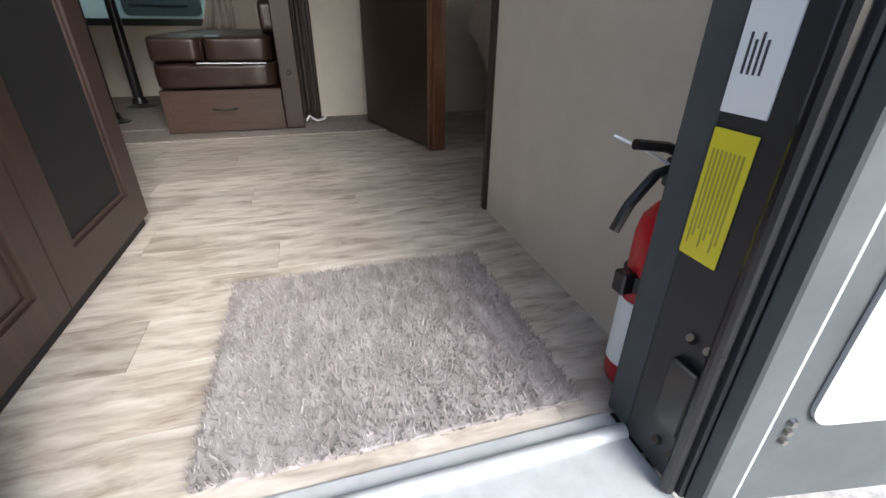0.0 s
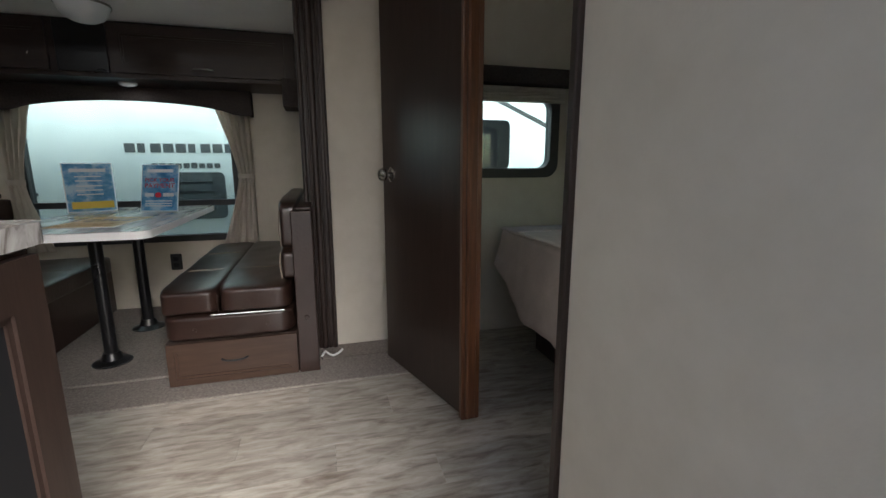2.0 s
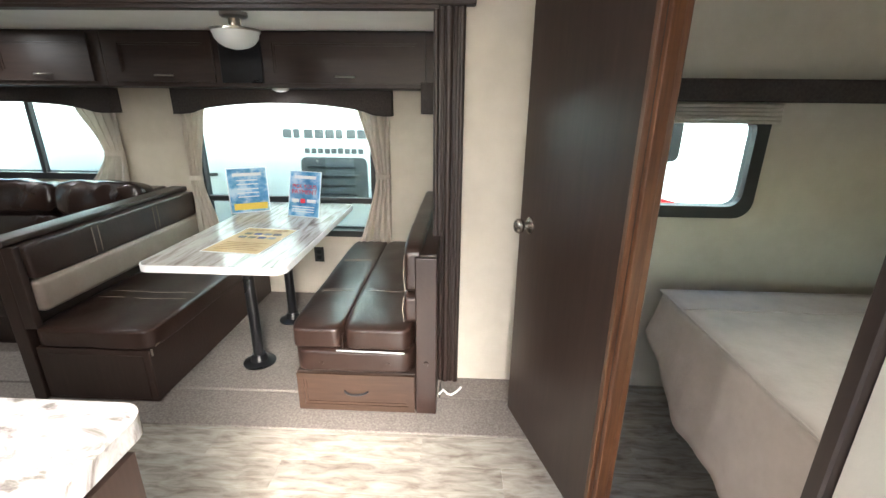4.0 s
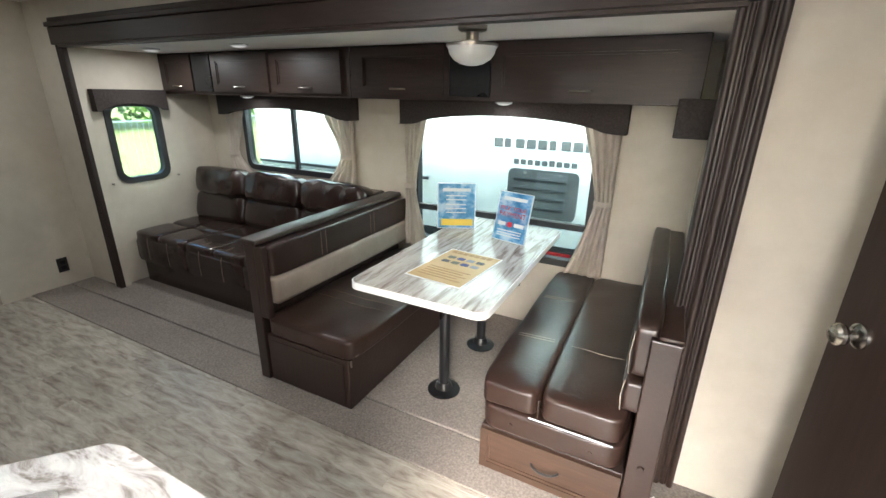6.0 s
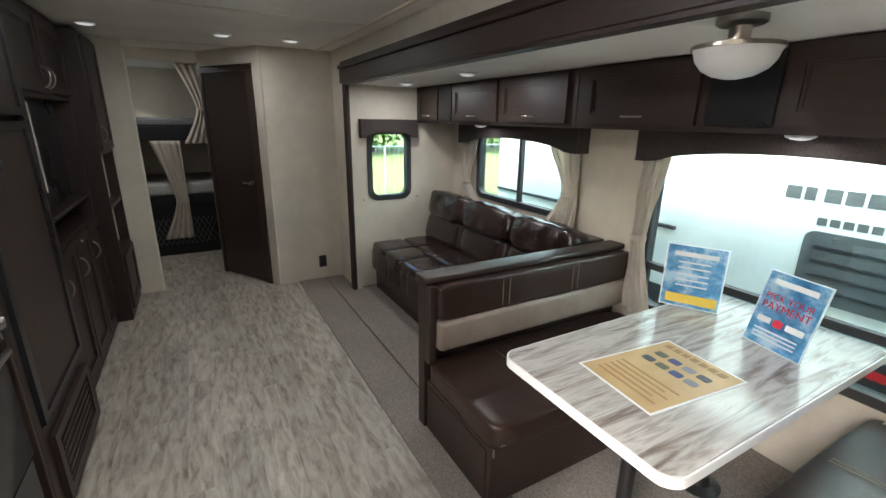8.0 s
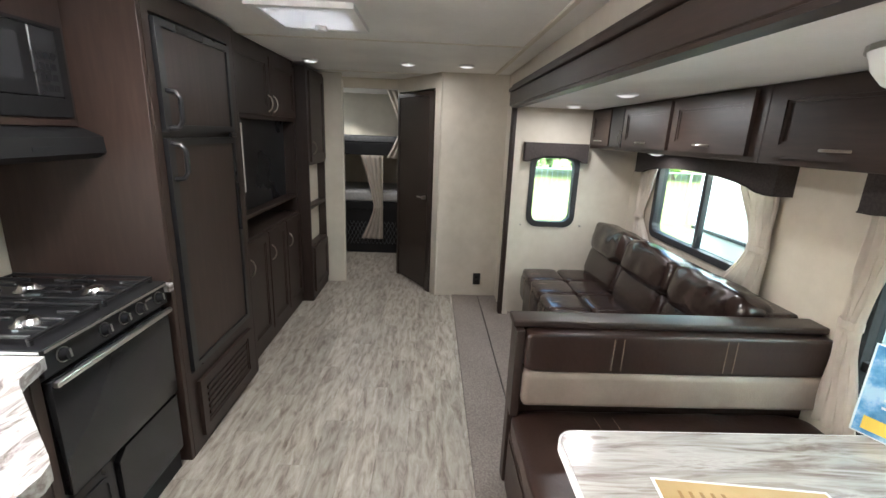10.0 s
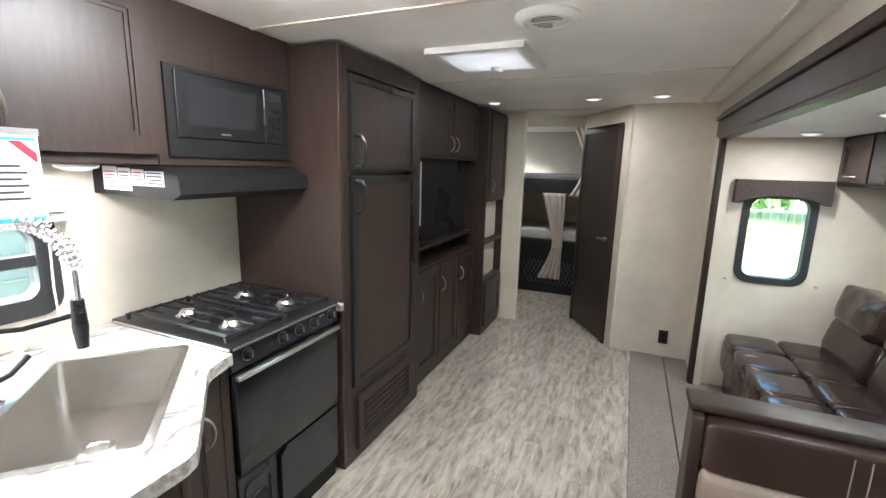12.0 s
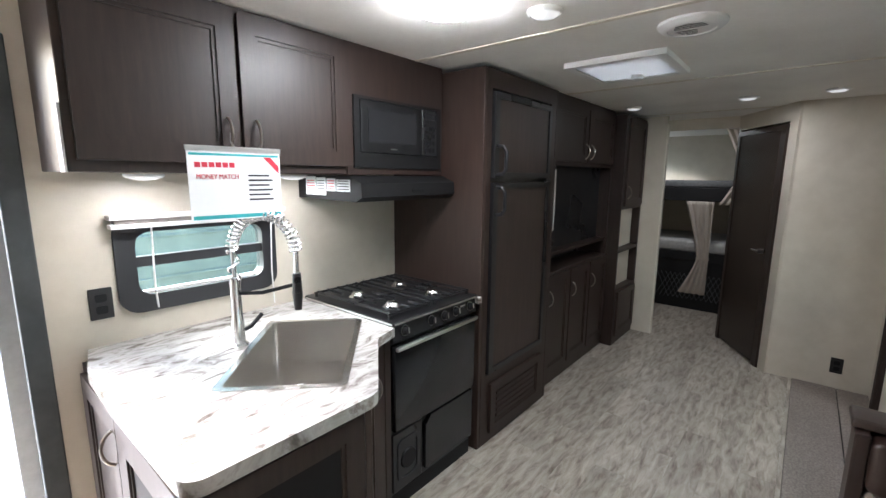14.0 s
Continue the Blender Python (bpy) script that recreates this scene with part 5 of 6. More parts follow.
part("trim_frame", ring(B(), [(-0.012, -0.036), (0.567, -0.036), (0.567, 0.275), (-0.012, 0.275)], [(0.02, 0.03), (0.535, 0.03), (0.535, 0.262), (0.02, 0.262)], 0.021, 0.03, MM), matte_black, mw)
md = part("door", box(B(), 0.022, 0.42, 0.032, 0.26, 0.0, 0.034, 0.004, 2, m=MM), matte_black, mw)
part("window", box(B(), 0.065, 0.375, 0.08, 0.225, 0.0342, 0.036, m=MM), oven_glass, md, "dark glass window")
part("badge", box(B(), 0.2, 0.245, 0.05, 0.056, 0.0342, 0.0355, m=MM), steel, md)
mp_ = part("control_panel", box(B(), 0.424, 0.533, 0.032, 0.26, 0.0, 0.033, 0.003, 1, m=MM), black, mw)
part("display", box(B(), 0.44, 0.515, 0.212, 0.24, 0.0332, 0.0345, m=MM), oven_glass, mp_)
for r in range(4):
    for c in range(3):
        part("key", box(B(), 0.442 + 0.026 * c, 0.462 + 0.026 * c, 0.05 + 0.036 * r, 0.072 + 0.036 * r, 0.0332, 0.035, m=MM), grey_panel, mp_)

# card hanging from the cabinet handle
hc = thing("hanging_sign", (-0.605, 1.19, 1.39), "white printed card in a clear sleeve hanging from a cabinet handle", "sign")
CM = face((-0.455, 1.205, 1.388), Vector((-0.3, 0.01, 0)))
card = part("card", box(B(), 0.0, 0.3, 0.0, 0.228, 0, 0.0025, m=CM), paper, hc)
part("top_strip", box(B(), -0.003, 0.303, 0.219, 0.235, -0.001, 0.0045, m=CM), steel, hc)
part("border_line", box(B(), 0.006, 0.294, 0.205, 0.212, 0.0026, 0.0034, m=CM), teal_ink, card)
part("border_line", box(B(), 0.006, 0.294, 0.004, 0.016, 0.0026, 0.0034, m=CM), teal_ink, card)
bm = B()
for k in range(6):
    box(bm, 0.02 + 0.021 * k, 0.037 + 0.021 * k, 0.168, 0.184, 0.0026, 0.0034, m=CM)
part("title_block", bm, red_ink, card, "red title blocks")
lettering("words", "MONEY MATCH", 0.022, CM @ Matrix.Translation((0.088, 0.138, 0.0034)), red_ink, card, "red words", 0.82)
part("ribbon", prism(B(), [(0.24, 0.204), (0.294, 0.15), (0.294, 0.175), (0.265, 0.204)], 0.0026, 0.0034, CM), red_ink, card, "red corner ribbon")
bm = B()
for k in range(6):
    box(bm, 0.185, 0.27 - 0.012 * (k % 2), 0.06 + 0.016 * k, 0.066 + 0.016 * k, 0.0026, 0.0034, m=CM)
part("print", bm, ink, card)
part("wire", tube(B(), [CM @ Vector((0.15, 0.232, 0.002)), CM @ Vector((0.14, 0.25, -0.01)), (-0.62, 1.15, 1.672)], 0.0015, 5), steel, hc)

# rolled-up blind
bl = thing("window_blind", (-0.68, 0.76, 1.335), "white rolled-up pleated blind above the kitchen window", "blind")
part("head_rail", box(B(), -1.02, -0.34, Y0 + 0.002, 0.79, 1.368, 1.386, 0.003, 1), white_plastic, bl)
part("pleats", box(B(), -1.005, -0.355, Y0 + 0.014, 0.78, 1.352, 1.3675, 0.002, 1), noisy(material("pleat_fabric", (0.25, 0.22, 0.2), 0.9), 60, (1, 1, 1), [(0.3, (0.2, 0.18, 0.16)), (0.7, (0.3, 0.27, 0.24))]), bl)
part("bottom_rail", box(B(), -1.015, -0.342, Y0 + 0.008, 0.786, 1.335, 1.3515, 0.003, 1), white_plastic, bl)
for x in (-0.47, -0.95):
    part("cord", tube(B(), [(x, 0.778, 1.34), (x + 0.003, 0.766, 1.1), (x - 0.002, 0.765, 1.02 if x > -0.6 else 0.93)], 0.0035, 6), white_plastic, bl)

# fridge and its cabinet
fr = thing("fridge_cabinet", (-2.19, 1.05, 0), "tall dark wooden cabinet around the refrigerator", "cabinet")
part("side_panel", box(B(), -1.80, -1.775, Y0 + 0.003, YR, 0.0, 2.068, 0.002, 1), wood_side, fr, "brown wooden end panel")
part("side_panel", box(B(), -2.6, -2.575, Y0 + 0.003, YR, 0.0, 2.068, 0.002, 1), wood, fr)
bm = slab(B(), "y", YR - 0.02, YR, -2.573, -1.802, 0.0, 2.068, [(-2.505, -1.845, 0.42, 1.975)])
part("face_frame", bm, wood, fr)
part("top", box(B(), -2.573, -1.802, Y0 + 0.003, YR - 0.021, 2.03, 2.067), wood, fr)
RM = kface(-1.88, YR, 0.06)
panel_door(fr, RM, 0.0, 0.6, 0.0, 0.3, wood_x, None, rail=0.045, name="vent_door")
bm = B()
for k in range(5):
    box(bm, 0.07, 0.53, 0.075 + 0.035 * k, 0.092 + 0.035 * k, 0.009, 0.016, m=RM)
part("louvre", bm, wood_x, fr)
rf = thing("refrigerator", (-2.175, 1.05, 0.425), "two-door refrigerator with dark wood panels and black trim", "refrigerator")
part("body", box(B(), -2.5, -1.85, Y0 + 0.05, YR - 0.021, 0.425, 1.97), black, rf)
for v0, v1, hv0 in ((0.43, 1.50, 1.33), (1.525, 1.96, 1.54)):
    ZM = kface(-1.855, YR - 0.02, 0)
    d = part("door", ring(B(), [(0, v0), (0.64, v0), (0.64, v1), (0, v1)], [(0.045, v0 + 0.03), (0.61, v0 + 0.03), (0.61, v1 - 0.03), (0.045, v1 - 0.03)], 0.0, 0.034, ZM), black, rf, "black door trim")
    part("panel", box(B(), 0.0455, 0.6095, v0 + 0.0305, v1 - 0.0305, 0.0, 0.024, m=ZM), wood_side, d, "brown wooden door panel")
    hh = 0.15
    bm = B()
    tube(bm, [ZM @ Vector(p) for p in ((0.03, hv0, 0.034), (0.03, hv0 + 0.005, 0.07), (0.035, hv0 + 0.03, 0.085), (0.035, hv0 + hh - 0.03, 0.085), (0.03, hv0 + hh - 0.005, 0.07), (0.03, hv0 + hh, 0.034))], 0.011, 8)
    part("handle", bm, black, d, "black looped handle", True)
part("hinge", box(B(), -2.50, -2.44, YR + 0.002, YR + 0.02, 1.502, 1.523, 0.002, 1), black, rf)

# entertainment cabinet beyond the fridge
YE = 1.325
en = thing("media_cabinet", (-3.2, 1.0, 0), "dark wooden media cabinet with an open television bay", "cabinet")
part("lower_body", box(B(), -3.835, -2.603, Y0 + 0.003, YE, 0.0, 0.86, 0.003, 1), wood, en)
part("upper_body", box(B(), -3.835, -2.603, Y0 + 0.003, YE, 1.61, ZC - 0.003, 0.003, 1), wood, en)
# black sheets stand in for the dark depth of the bay and niche
part("back", box(B(), -3.799, -2.603, Y0 + 0.003, YE - 0.09, 1.006, 1.609), black, en, "black sheet set forward to darken the bay")
part("niche_dark_sheet", box(B(), -3.799, -2.603, Y0 + 0.003, YE - 0.25, 0.861, 0.979), black, en)
part("side", box(B(), -3.835, -3.80, Y0 + 0.003, YE, 0.861, 1.609), wood, en)
part("shelf", box(B(), -3.799, -2.603, Y0 + 0.003, YE - 0.01, 0.98, 1.005, 0.003, 1), wood_x, en)
NM = kface(-2.63, YE, 0.0)
for k in range(3):
    panel_door(en, NM, 0.03 + 0.39 * k, 0.40 + 0.39 * k, 0.1, 0.84, wood, (0.06 + 0.39 * k, 0.68, True), rail=0.055)
for k in range(2):
    panel_door(en, NM, 0.03 + 0.58 * k, 0.59 + 0.58 * k, 1.64, 2.03, wood, (0.55 if k == 0 else 0.65, 1.72, True), rail=0.055)
part("light_strip", box(B(), -2.614, -2.6015, YE + 0.03, YR + 0.004, 1.18, 1.58, 0.001, 1), noisy(material("pale_edge", (0.4, 0.38, 0.35), 0.5), 20, (1, 1, 1), [(0.3, (0.36, 0.34, 0.31)), (0.7, (0.44, 0.42, 0.39))]), en, "pale edge strip")

tw = thing("corner_tower", (-4.13, 1.08, 0), "tall dark wooden corner tower with open shelves", "cabinet")
YT = 1.425
part("side_panel", box(B(), -3.86, -3.838, Y0 + 0.003, YT, 0.0, 2.06, 0.002, 1), wood, tw)
part("side_panel", box(B(), -4.425, -4.40, Y0 + 0.003, YT, 0.0, 2.06, 0.002, 1), wood, tw)
part("lower_body", box(B(), -4.399, -3.861, Y0 + 0.003, YT, 0.0, 0.52, 0.002, 1), wood, tw)
part("upper_body", box(B(), -4.399, -3.861, Y0 + 0.003, YT, 1.25, 2.06, 0.002, 1), wood, tw)
part("back", box(B(), -4.399, -3.861, Y0 + 0.003, YT - 0.07, 0.521, 1.249), wallpaper, tw, "pale niche back")
part("shelf", box(B(), -4.399, -3.861, YT - 0.069, YT - 0.004, 0.86, 0.89), wood_x, tw)
TM = kface(-3.87, YT, 0)
panel_door(tw, TM, 0.02, 0.51, 1.28, 2.03, wood, (0.06, 1.4, True), rail=0.055)
panel_door(tw, TM, 0.02, 0.51, 0.08, 0.5, wood, None, rail=0.055)

# ---- bunk room ----
bk = thing("bunk_bed", (-5.9, 1.6, 0), "built-in double bunk bed with grey mattresses and a dark rail", "bunk bed")
part("upper_deck", box(B(), -6.7, -5.6, 0.74, 2.9, 1.27, 1.42, 0.006, 2), grey_panel, bk, "dark padded rail")
part("upper_mattress", box(B(), -6.69, -5.62, 0.75, 2.89, 1.421, 1.5, 0.02, 3), dark_pad, bk, "", True)
part("lower_deck", box(B(), -6.7, -5.6, 0.74, 2.9, 0.58, 0.68, 0.006, 2), grey_panel, bk)
part("lower_mattress", box(B(), -6.69, -5.61, 0.75, 2.89, 0.681, 0.81, 0.03, 3), mattress_mat, bk, "", True)
part("storage_front", box(B(), -5.64, -5.615, 0.74, 2.9, 0.0, 0.579), grey_panel, bk)
bm = B()
for k in range(14):
    tube(bm, [(-5.607, 1.35 + 0.05 * k, 0.12), (-5.607, 1.35 + 0.05 * (k + 3), 0.42)], 0.003, 4)
    tube(bm, [(-5.604, 1.35 + 0.05 * (k + 3), 0.12), (-5.604, 1.35 + 0.05 * k, 0.42)], 0.003, 4)
part("net", bm, vent_grey, bk, "grey storage net")
CMx = Matrix(((0, 1, 0, -9.72), (1, 0, 0, 0), (0, 0, 1, 0), (0, 0, 0, 1)))
curtain(1.92, 2.2, 2.05, 1.24, 1.6, "cream tied-back curtain on the upper bunk", m=CMx)
curtain(1.6, 1.88, 1.27, 0.2, 0.62, "cream tied-back curtain on the lower bunk", m=CMx)

# ---- bedroom ----
bed = thing("bed", (2.3, 2.2, 0), "bed with a plain beige bedspread hanging to the side", "bed")
BX, BY0, BY1, BZ = 1.215, 1.2, 2.88, 0.68
part("base", box(B(), BX + 0.2, 3.36, BY0 + 0.1, BY1 - 0.06, 0.0, 0.33, 0.004, 1), wood, bed, "dark wooden bed base")
part("mattress", box(B(), BX + 0.03, 3.36, BY0 + 0.01, BY1 - 0.02, 0.331, BZ - 0.012, 0.03, 3), mattress_mat, bed, "", True)


def spread_edge(k, n):
    """A point of the bedspread's edge: along the wall side, round the corner and down the foot."""
    a = k / n
    if a < 0.3:
        return Vector((3.36 + (BX + 0.05 - 3.36) * a / 0.3, BY1, 0)), Vector((0, 1, 0)), 0.2
    if a < 0.36:
        c = radians(90 + 90 * (a - 0.3) / 0.06)
        return Vector((BX + 0.05 + 0.05 * math.cos(c), BY1 - 0.05 + 0.05 * math.sin(c), 0)), Vector((math.cos(c), math.sin(c), 0)), 0.19
    y = BY1 - 0.05 - (BY1 - 0.05 - BY0) * (a - 0.36) / 0.64
    return Vector((BX, y, 0)), Vector((-1, 0, 0)), 0.19 + 0.2 * min(1.0, (BY1 - 0.05 - y) / 0.35) ** 0.8


bm, g, n, nz = B(), [], 90, 12
for k in range(n + 1):
    p, out, drop = spread_edge(k, n)
    row = []
    for i in range(nz + 1):
        f = i / nz
        flare = 0.006 * math.sin(min(1, f * 8) * math.pi / 2) + 0.035 * f ** 1.5 + 0.009 * math.sin(k * 0.47) * f + 0.004 * math.sin(k * 1.13 + 2) * f
        row.append(bm.verts.new((p.x + out.x * flare, p.y + min(out.y * flare, 0.25), BZ - 0.006 * (1 - min(1, f * 6)) - drop * f)))
    g.append(row)
for k in range(n):
    for i in range(nz):
        bm.faces.new((g[k][i], g[k + 1][i], g[k + 1][i + 1], g[k][i + 1]))
sd = part("skirt", bm, linen, bed, "hanging side of the bedspread", True)
sd.modifiers.new("thickness", "SOLIDIFY").thickness = 0.006
bm = B()
NX, NY = 46, 38
vs = [[bm.verts.new((BX + (3.36 - BX) * i / NX, BY0 + (BY1 - BY0) * j / NY, BZ + 0.006 * noise.noise(Vector((i * 0.23, j * 0.21, 3))) * min(1, i / 2, j / 2, (NY - j) / 2))) for j in range(NY + 1)] for i in range(NX + 1)]
for i in range(NX):
    for j in range(NY):
        bm.faces.new((vs[i][j], vs[i + 1][j], vs[i + 1][j + 1], vs[i][j + 1]))
spread = part("bedspread", bm, linen, bed, "beige bedspread", True)
spread.modifiers.new("thickness", "SOLIDIFY").thickness = 0.008
part("seam", tube(B(), [(BX + 0.002 + 0.045 * k, BY1 - 0.2 + 0.004 * math.sin(k), BZ + 0.003) for k in range(46)], 0.004, 6), linen, spread)
part("edge_piping", tube(B(), [(BX - 0.003, BY0 + 0.005 + (BY1 - 0.04 - BY0) * k / 30, BZ) for k in range(31)], 0.005, 6), linen, spread)
vb = thing("bedroom_valance", (1.35, YF - 0.05, 1.43), "brown fabric valance over the bedroom window", "valance")
part("board", box(B(), 0.92, 2.2, YF - 0.09, YF - 0.001, 1.44, 1.53, 0.008, 2), fabric, vb)
bb = thing("window_blind", (1.35, YF - 0.03, 1.36), "folded cream pleated blind under the bedroom valance", "blind")
for k in range(5):
    part("pleat", box(B(), 0.97, 1.70, YF - 0.055, YF - 0.018, 1.352 + 0.0165 * k, 1.3675 + 0.0165 * k, 0.004, 1), curtain_mat, bb)

# ---- entry ----
th = thing("threshold", (0.28, 0.66, 0.0), "bare aluminium threshold of the entry door", "threshold", kind="structure")
bm = box(B(), -0.10, 0.685, 0.585, 0.735, -0.03, 0.004, 0.004, 2)
part("plate", bm, alu, th)
part("ridge", cyl(B(), (-0.099, 0.695, 0.004), (0.684, 0.695, 0.004), 0.012, seg=12), alu, th, "", True)
df = thing("door_frame", (0.68, 0.66, 0.0), "black and grey entry door frame with warning labels", "door frame", kind="structure")
for s, x in ((1, 0.685), (-1, -0.10)):
    part("jamb", box(B(), *sorted((x, x + s * 0.028)), 0.585, 0.695, 0.0045 if s > 0 else 0.0, 1.93, 0.003, 1), black_frame, df)
    part("inner_trim", box(B(), *sorted((x + s * (0.003 if s > 0 else -0.02), x + s * 0.045)), 0.696, 0.744, 0.0045, 1.95, 0.005, 2), grey_trim, df)
    part("outer_flange", box(B(), *sorted((x + s * 0.002, x + s * 0.06)), 0.56 if s > 0 else 0.53, 0.584, -0.06, 1.97, 0.003, 1), grey_trim if s > 0 else alu, df)
part("door_stop", box(B(), -0.0995, -0.035, 0.568, 0.5845, 0.005, 1.93, 0.003, 1), alu, df, "pale grey metal door stop")
part("head", box(B(), -0.10, 0.685, 0.585, 0.74, 1.931, 1.955, 0.003, 1), black_frame, df)
part("seal", cyl(B(), (0.676, 0.60, 0.01), (0.676, 0.60, 1.92), 0.009, seg=10), black, df)
JM = face((0.6845, 0.722, 0), (0, -1, 0))
yl = part("warning_label", box(B(), 0.03, 0.08, 0.31, 0.45, 0, 0.002, 0.0006, 1, m=JM), yellow_label, df, "yellow warning label")
bm = B()
for k in range(8):
    box(bm, 0.036 + 0.005 * k, 0.038 + 0.005 * k, 0.325 + 0.01 * (k % 3), 0.43, 0.002, 0.0026, m=JM)
part("print", bm, noisy(material("ochre_ink", (0.4, 0.35, 0.05), 0.6), 20, (1, 1, 1), [(0.3, (0.36, 0.31, 0.04)), (0.7, (0.43, 0.38, 0.06))]), yl)
wl = part("white_label", box(B(), 0.03, 0.08, 0.465, 0.78, 0, 0.002, m=JM), paper, df, "white printed label")
bm = B()
for k in range(4):
    box(bm, 0.04 + 0.006 * k, 0.0425 + 0.006 * k, 0.5, 0.535 - 0.006 * (k % 2), 0.002, 0.0026, m=JM)
part("print", bm, ink, wl)
bm = B()
for z in (0.05, 0.14, 0.22):
    for y in (0.615, 0.64):
        cyl(bm, (0.6845, y, z), (0.679, y, z + 0.004), 0.007, 0.005, 8)
part("screw", bm, nickel, df, "", True)
part("latch", box(B(), 0.672, 0.6845, 0.61, 0.65, 0.09, 0.19, 0.003, 1), black, df)

ed = thing("door_entry", (0.75, 0.58, -0.05), "entry door folded open outside, white panel in a grey frame", "door", kind="structure")
OD = face((0.72, 0.575, -0.01), Vector((0.985, -0.172, 0)))
part("leaf", box(B(), 0.0, 0.74, 0.0, 1.95, -0.045, 0.0, 0.004, 2, m=OD), grey_trim, ed, "grey door frame")
part("inner_skin", prism(B(), rounded(0.075, 0.66, 0.145, 1.85, 0.03), 0.0005, 0.006, OD), white_door, ed, "white door skin")
part("edge_strip", box(B(), 0.0, 0.025, 0.0, 1.95, 0.0006, 0.012, 0.003, 1, m=OD), alu, ed)
bm = B()
for v in (0.10, 0.115, 0.13):
    cyl(bm, OD @ Vector((0.06, v + 0.02, 0.0)), OD @ Vector((0.06, v + 0.02, 0.006)), 0.006, 0.004, 8)
part("screw", bm, nickel, ed, "", True)

ex = thing("fire_extinguisher", (0.757, 0.789, 0.004), "red fire extinguisher with a black handle strapped beside the entry", "fire extinguisher")
ec = (0.757, 0.789, 0.004)
part("cylinder", lathe(B(), ec, [(0.03, 0), (0.037, 0.008), (0.039, 0.02), (0.039, 0.27), (0.034, 0.295), (0.02, 0.315), (0.014, 0.32), (0.014, 0.335)], 24), red_paint, ex, "", True)
part("label", ring(B(), [(ec[0] + 0.0405 * math.cos(radians(a)), ec[1] + 0.0405 * math.sin(radians(a))) for a in range(150, 271, 12)] + [(ec[0] + 0.0392 * math.cos(radians(a)), ec[1] + 0.0392 * math.sin(radians(a))) for a in range(270, 149, -12)],
     [(ec[0] + 0.0400 * math.cos(radians(a)), ec[1] + 0.0400 * math.sin(radians(a))) for a in range(150, 271, 12)] + [(ec[0] + 0.0396 * math.cos(radians(a)), ec[1] + 0.0396 * math.sin(radians(a))) for a in range(270, 149, -12)], 0.05, 0.17), paper, ex, "white printed label")
part("strap", ring(B(), [(ec[0] + 0.043 * math.cos(a * math.pi / 12), ec[1] + 0.043 * math.sin(a * math.pi / 12)) for a in range(24)],
     [(ec[0] + 0.0395 * math.cos(a * math.pi / 12), ec[1] + 0.0395 * math.sin(a * math.pi / 12)) for a in range(24)], 0.19, 0.215), black, ex)
part("strap_buckle", box(B(), ec[0] - 0.06, ec[0] - 0.03, ec[1] - 0.01, ec[1] + 0.015, 0.185, 0.22, 0.003, 1), black, ex)
part("valve", box(B(), ec[0] - 0.018, ec[0] + 0.018, ec[1] - 0.014, ec[1] + 0.014, 0.345, 0.385, 0.004, 2), black, ex)
part("lever", tube(B(), [(ec[0] - 0.005, ec[1], 0.375), (ec[0] - 0.05, ec[1] - 0.01, 0.37), (ec[0] - 0.085, ec[1] - 0.015, 0.335), (ec[0] - 0.1, ec[1] - 0.015, 0.3)], 0.007, 8), black, ex, "", True)
part("lever", tube(B(), [(ec[0] + 0.01, ec[1], 0.385), (ec[0] - 0.03, ec[1] + 0.005, 0.40), (ec[0] - 0.075, ec[1] + 0.01, 0.405)], 0.007, 8), black, ex, "", True)
part("pull_pin", tube(B(), [(ec[0] - 0.01, ec[1] - 0.01, 0.37), (ec[0] - 0.045, ec[1] + 0.022, 0.392), (ec[0] - 0.085, ec[1] + 0.04, 0.41)], 0.002, 5), paper, ex)

dm = thing("door_mat", (0.36, 1.02, 0.0), "grey shaggy door mat inside the entry", "door mat")
MX0, MX1, MY0, MY1 = 0.085, 0.655, 0.765, 1.275
part("backing", box(B(), MX0, MX1, MY0, MY1, 0.0006, 0.008, 0.002, 1), mat_pile, dm)
rnd = random.Random(7)
bm = B()
for k in range(11000):
    x, y = rnd.uniform(MX0 - 0.004, MX1 + 0.004), rnd.uniform(MY0 - 0.004, MY1 + 0.004)
    a, h, w = rnd.uniform(0, 6.28), rnd.uniform(0.01, 0.018), rnd.uniform(0.0012, 0.0022)
    lx, ly = rnd.gauss(0, 0.005), rnd.gauss(-0.004, 0.006)
    dx, dy = w * math.cos(a), w * math.sin(a)
    p = [bm.verts.new(c) for c in ((x - dx, y - dy, 0.006), (x + dx, y + dy, 0.006), (x - dy * 0.8, y + dx * 0.8, 0.006), (x + lx, y + ly, 0.006 + h))]
    bm.faces.new((p[0], p[1], p[3]))
    bm.faces.new((p[1], p[2], p[3]))
    bm.faces.new((p[2], p[0], p[3]))
tagged(part("pile", bm, mat_pile, dm, "grey shaggy pile"), kind="stuff")
wr = thing("cable", (0.3, 3.04, 0.008), "short loose white cable on the carpet", "cable")
part("cord", tube(B(), [(0.27, 3.0, 0.018), (0.29, 3.0, 0.045), (0.31, 2.99, 0.03), (0.33, 3.0, 0.016), (0.36, 3.03, 0.016), (0.38, 3.06, 0.02)], 0.006, 8), white_plastic, wr, "", True)

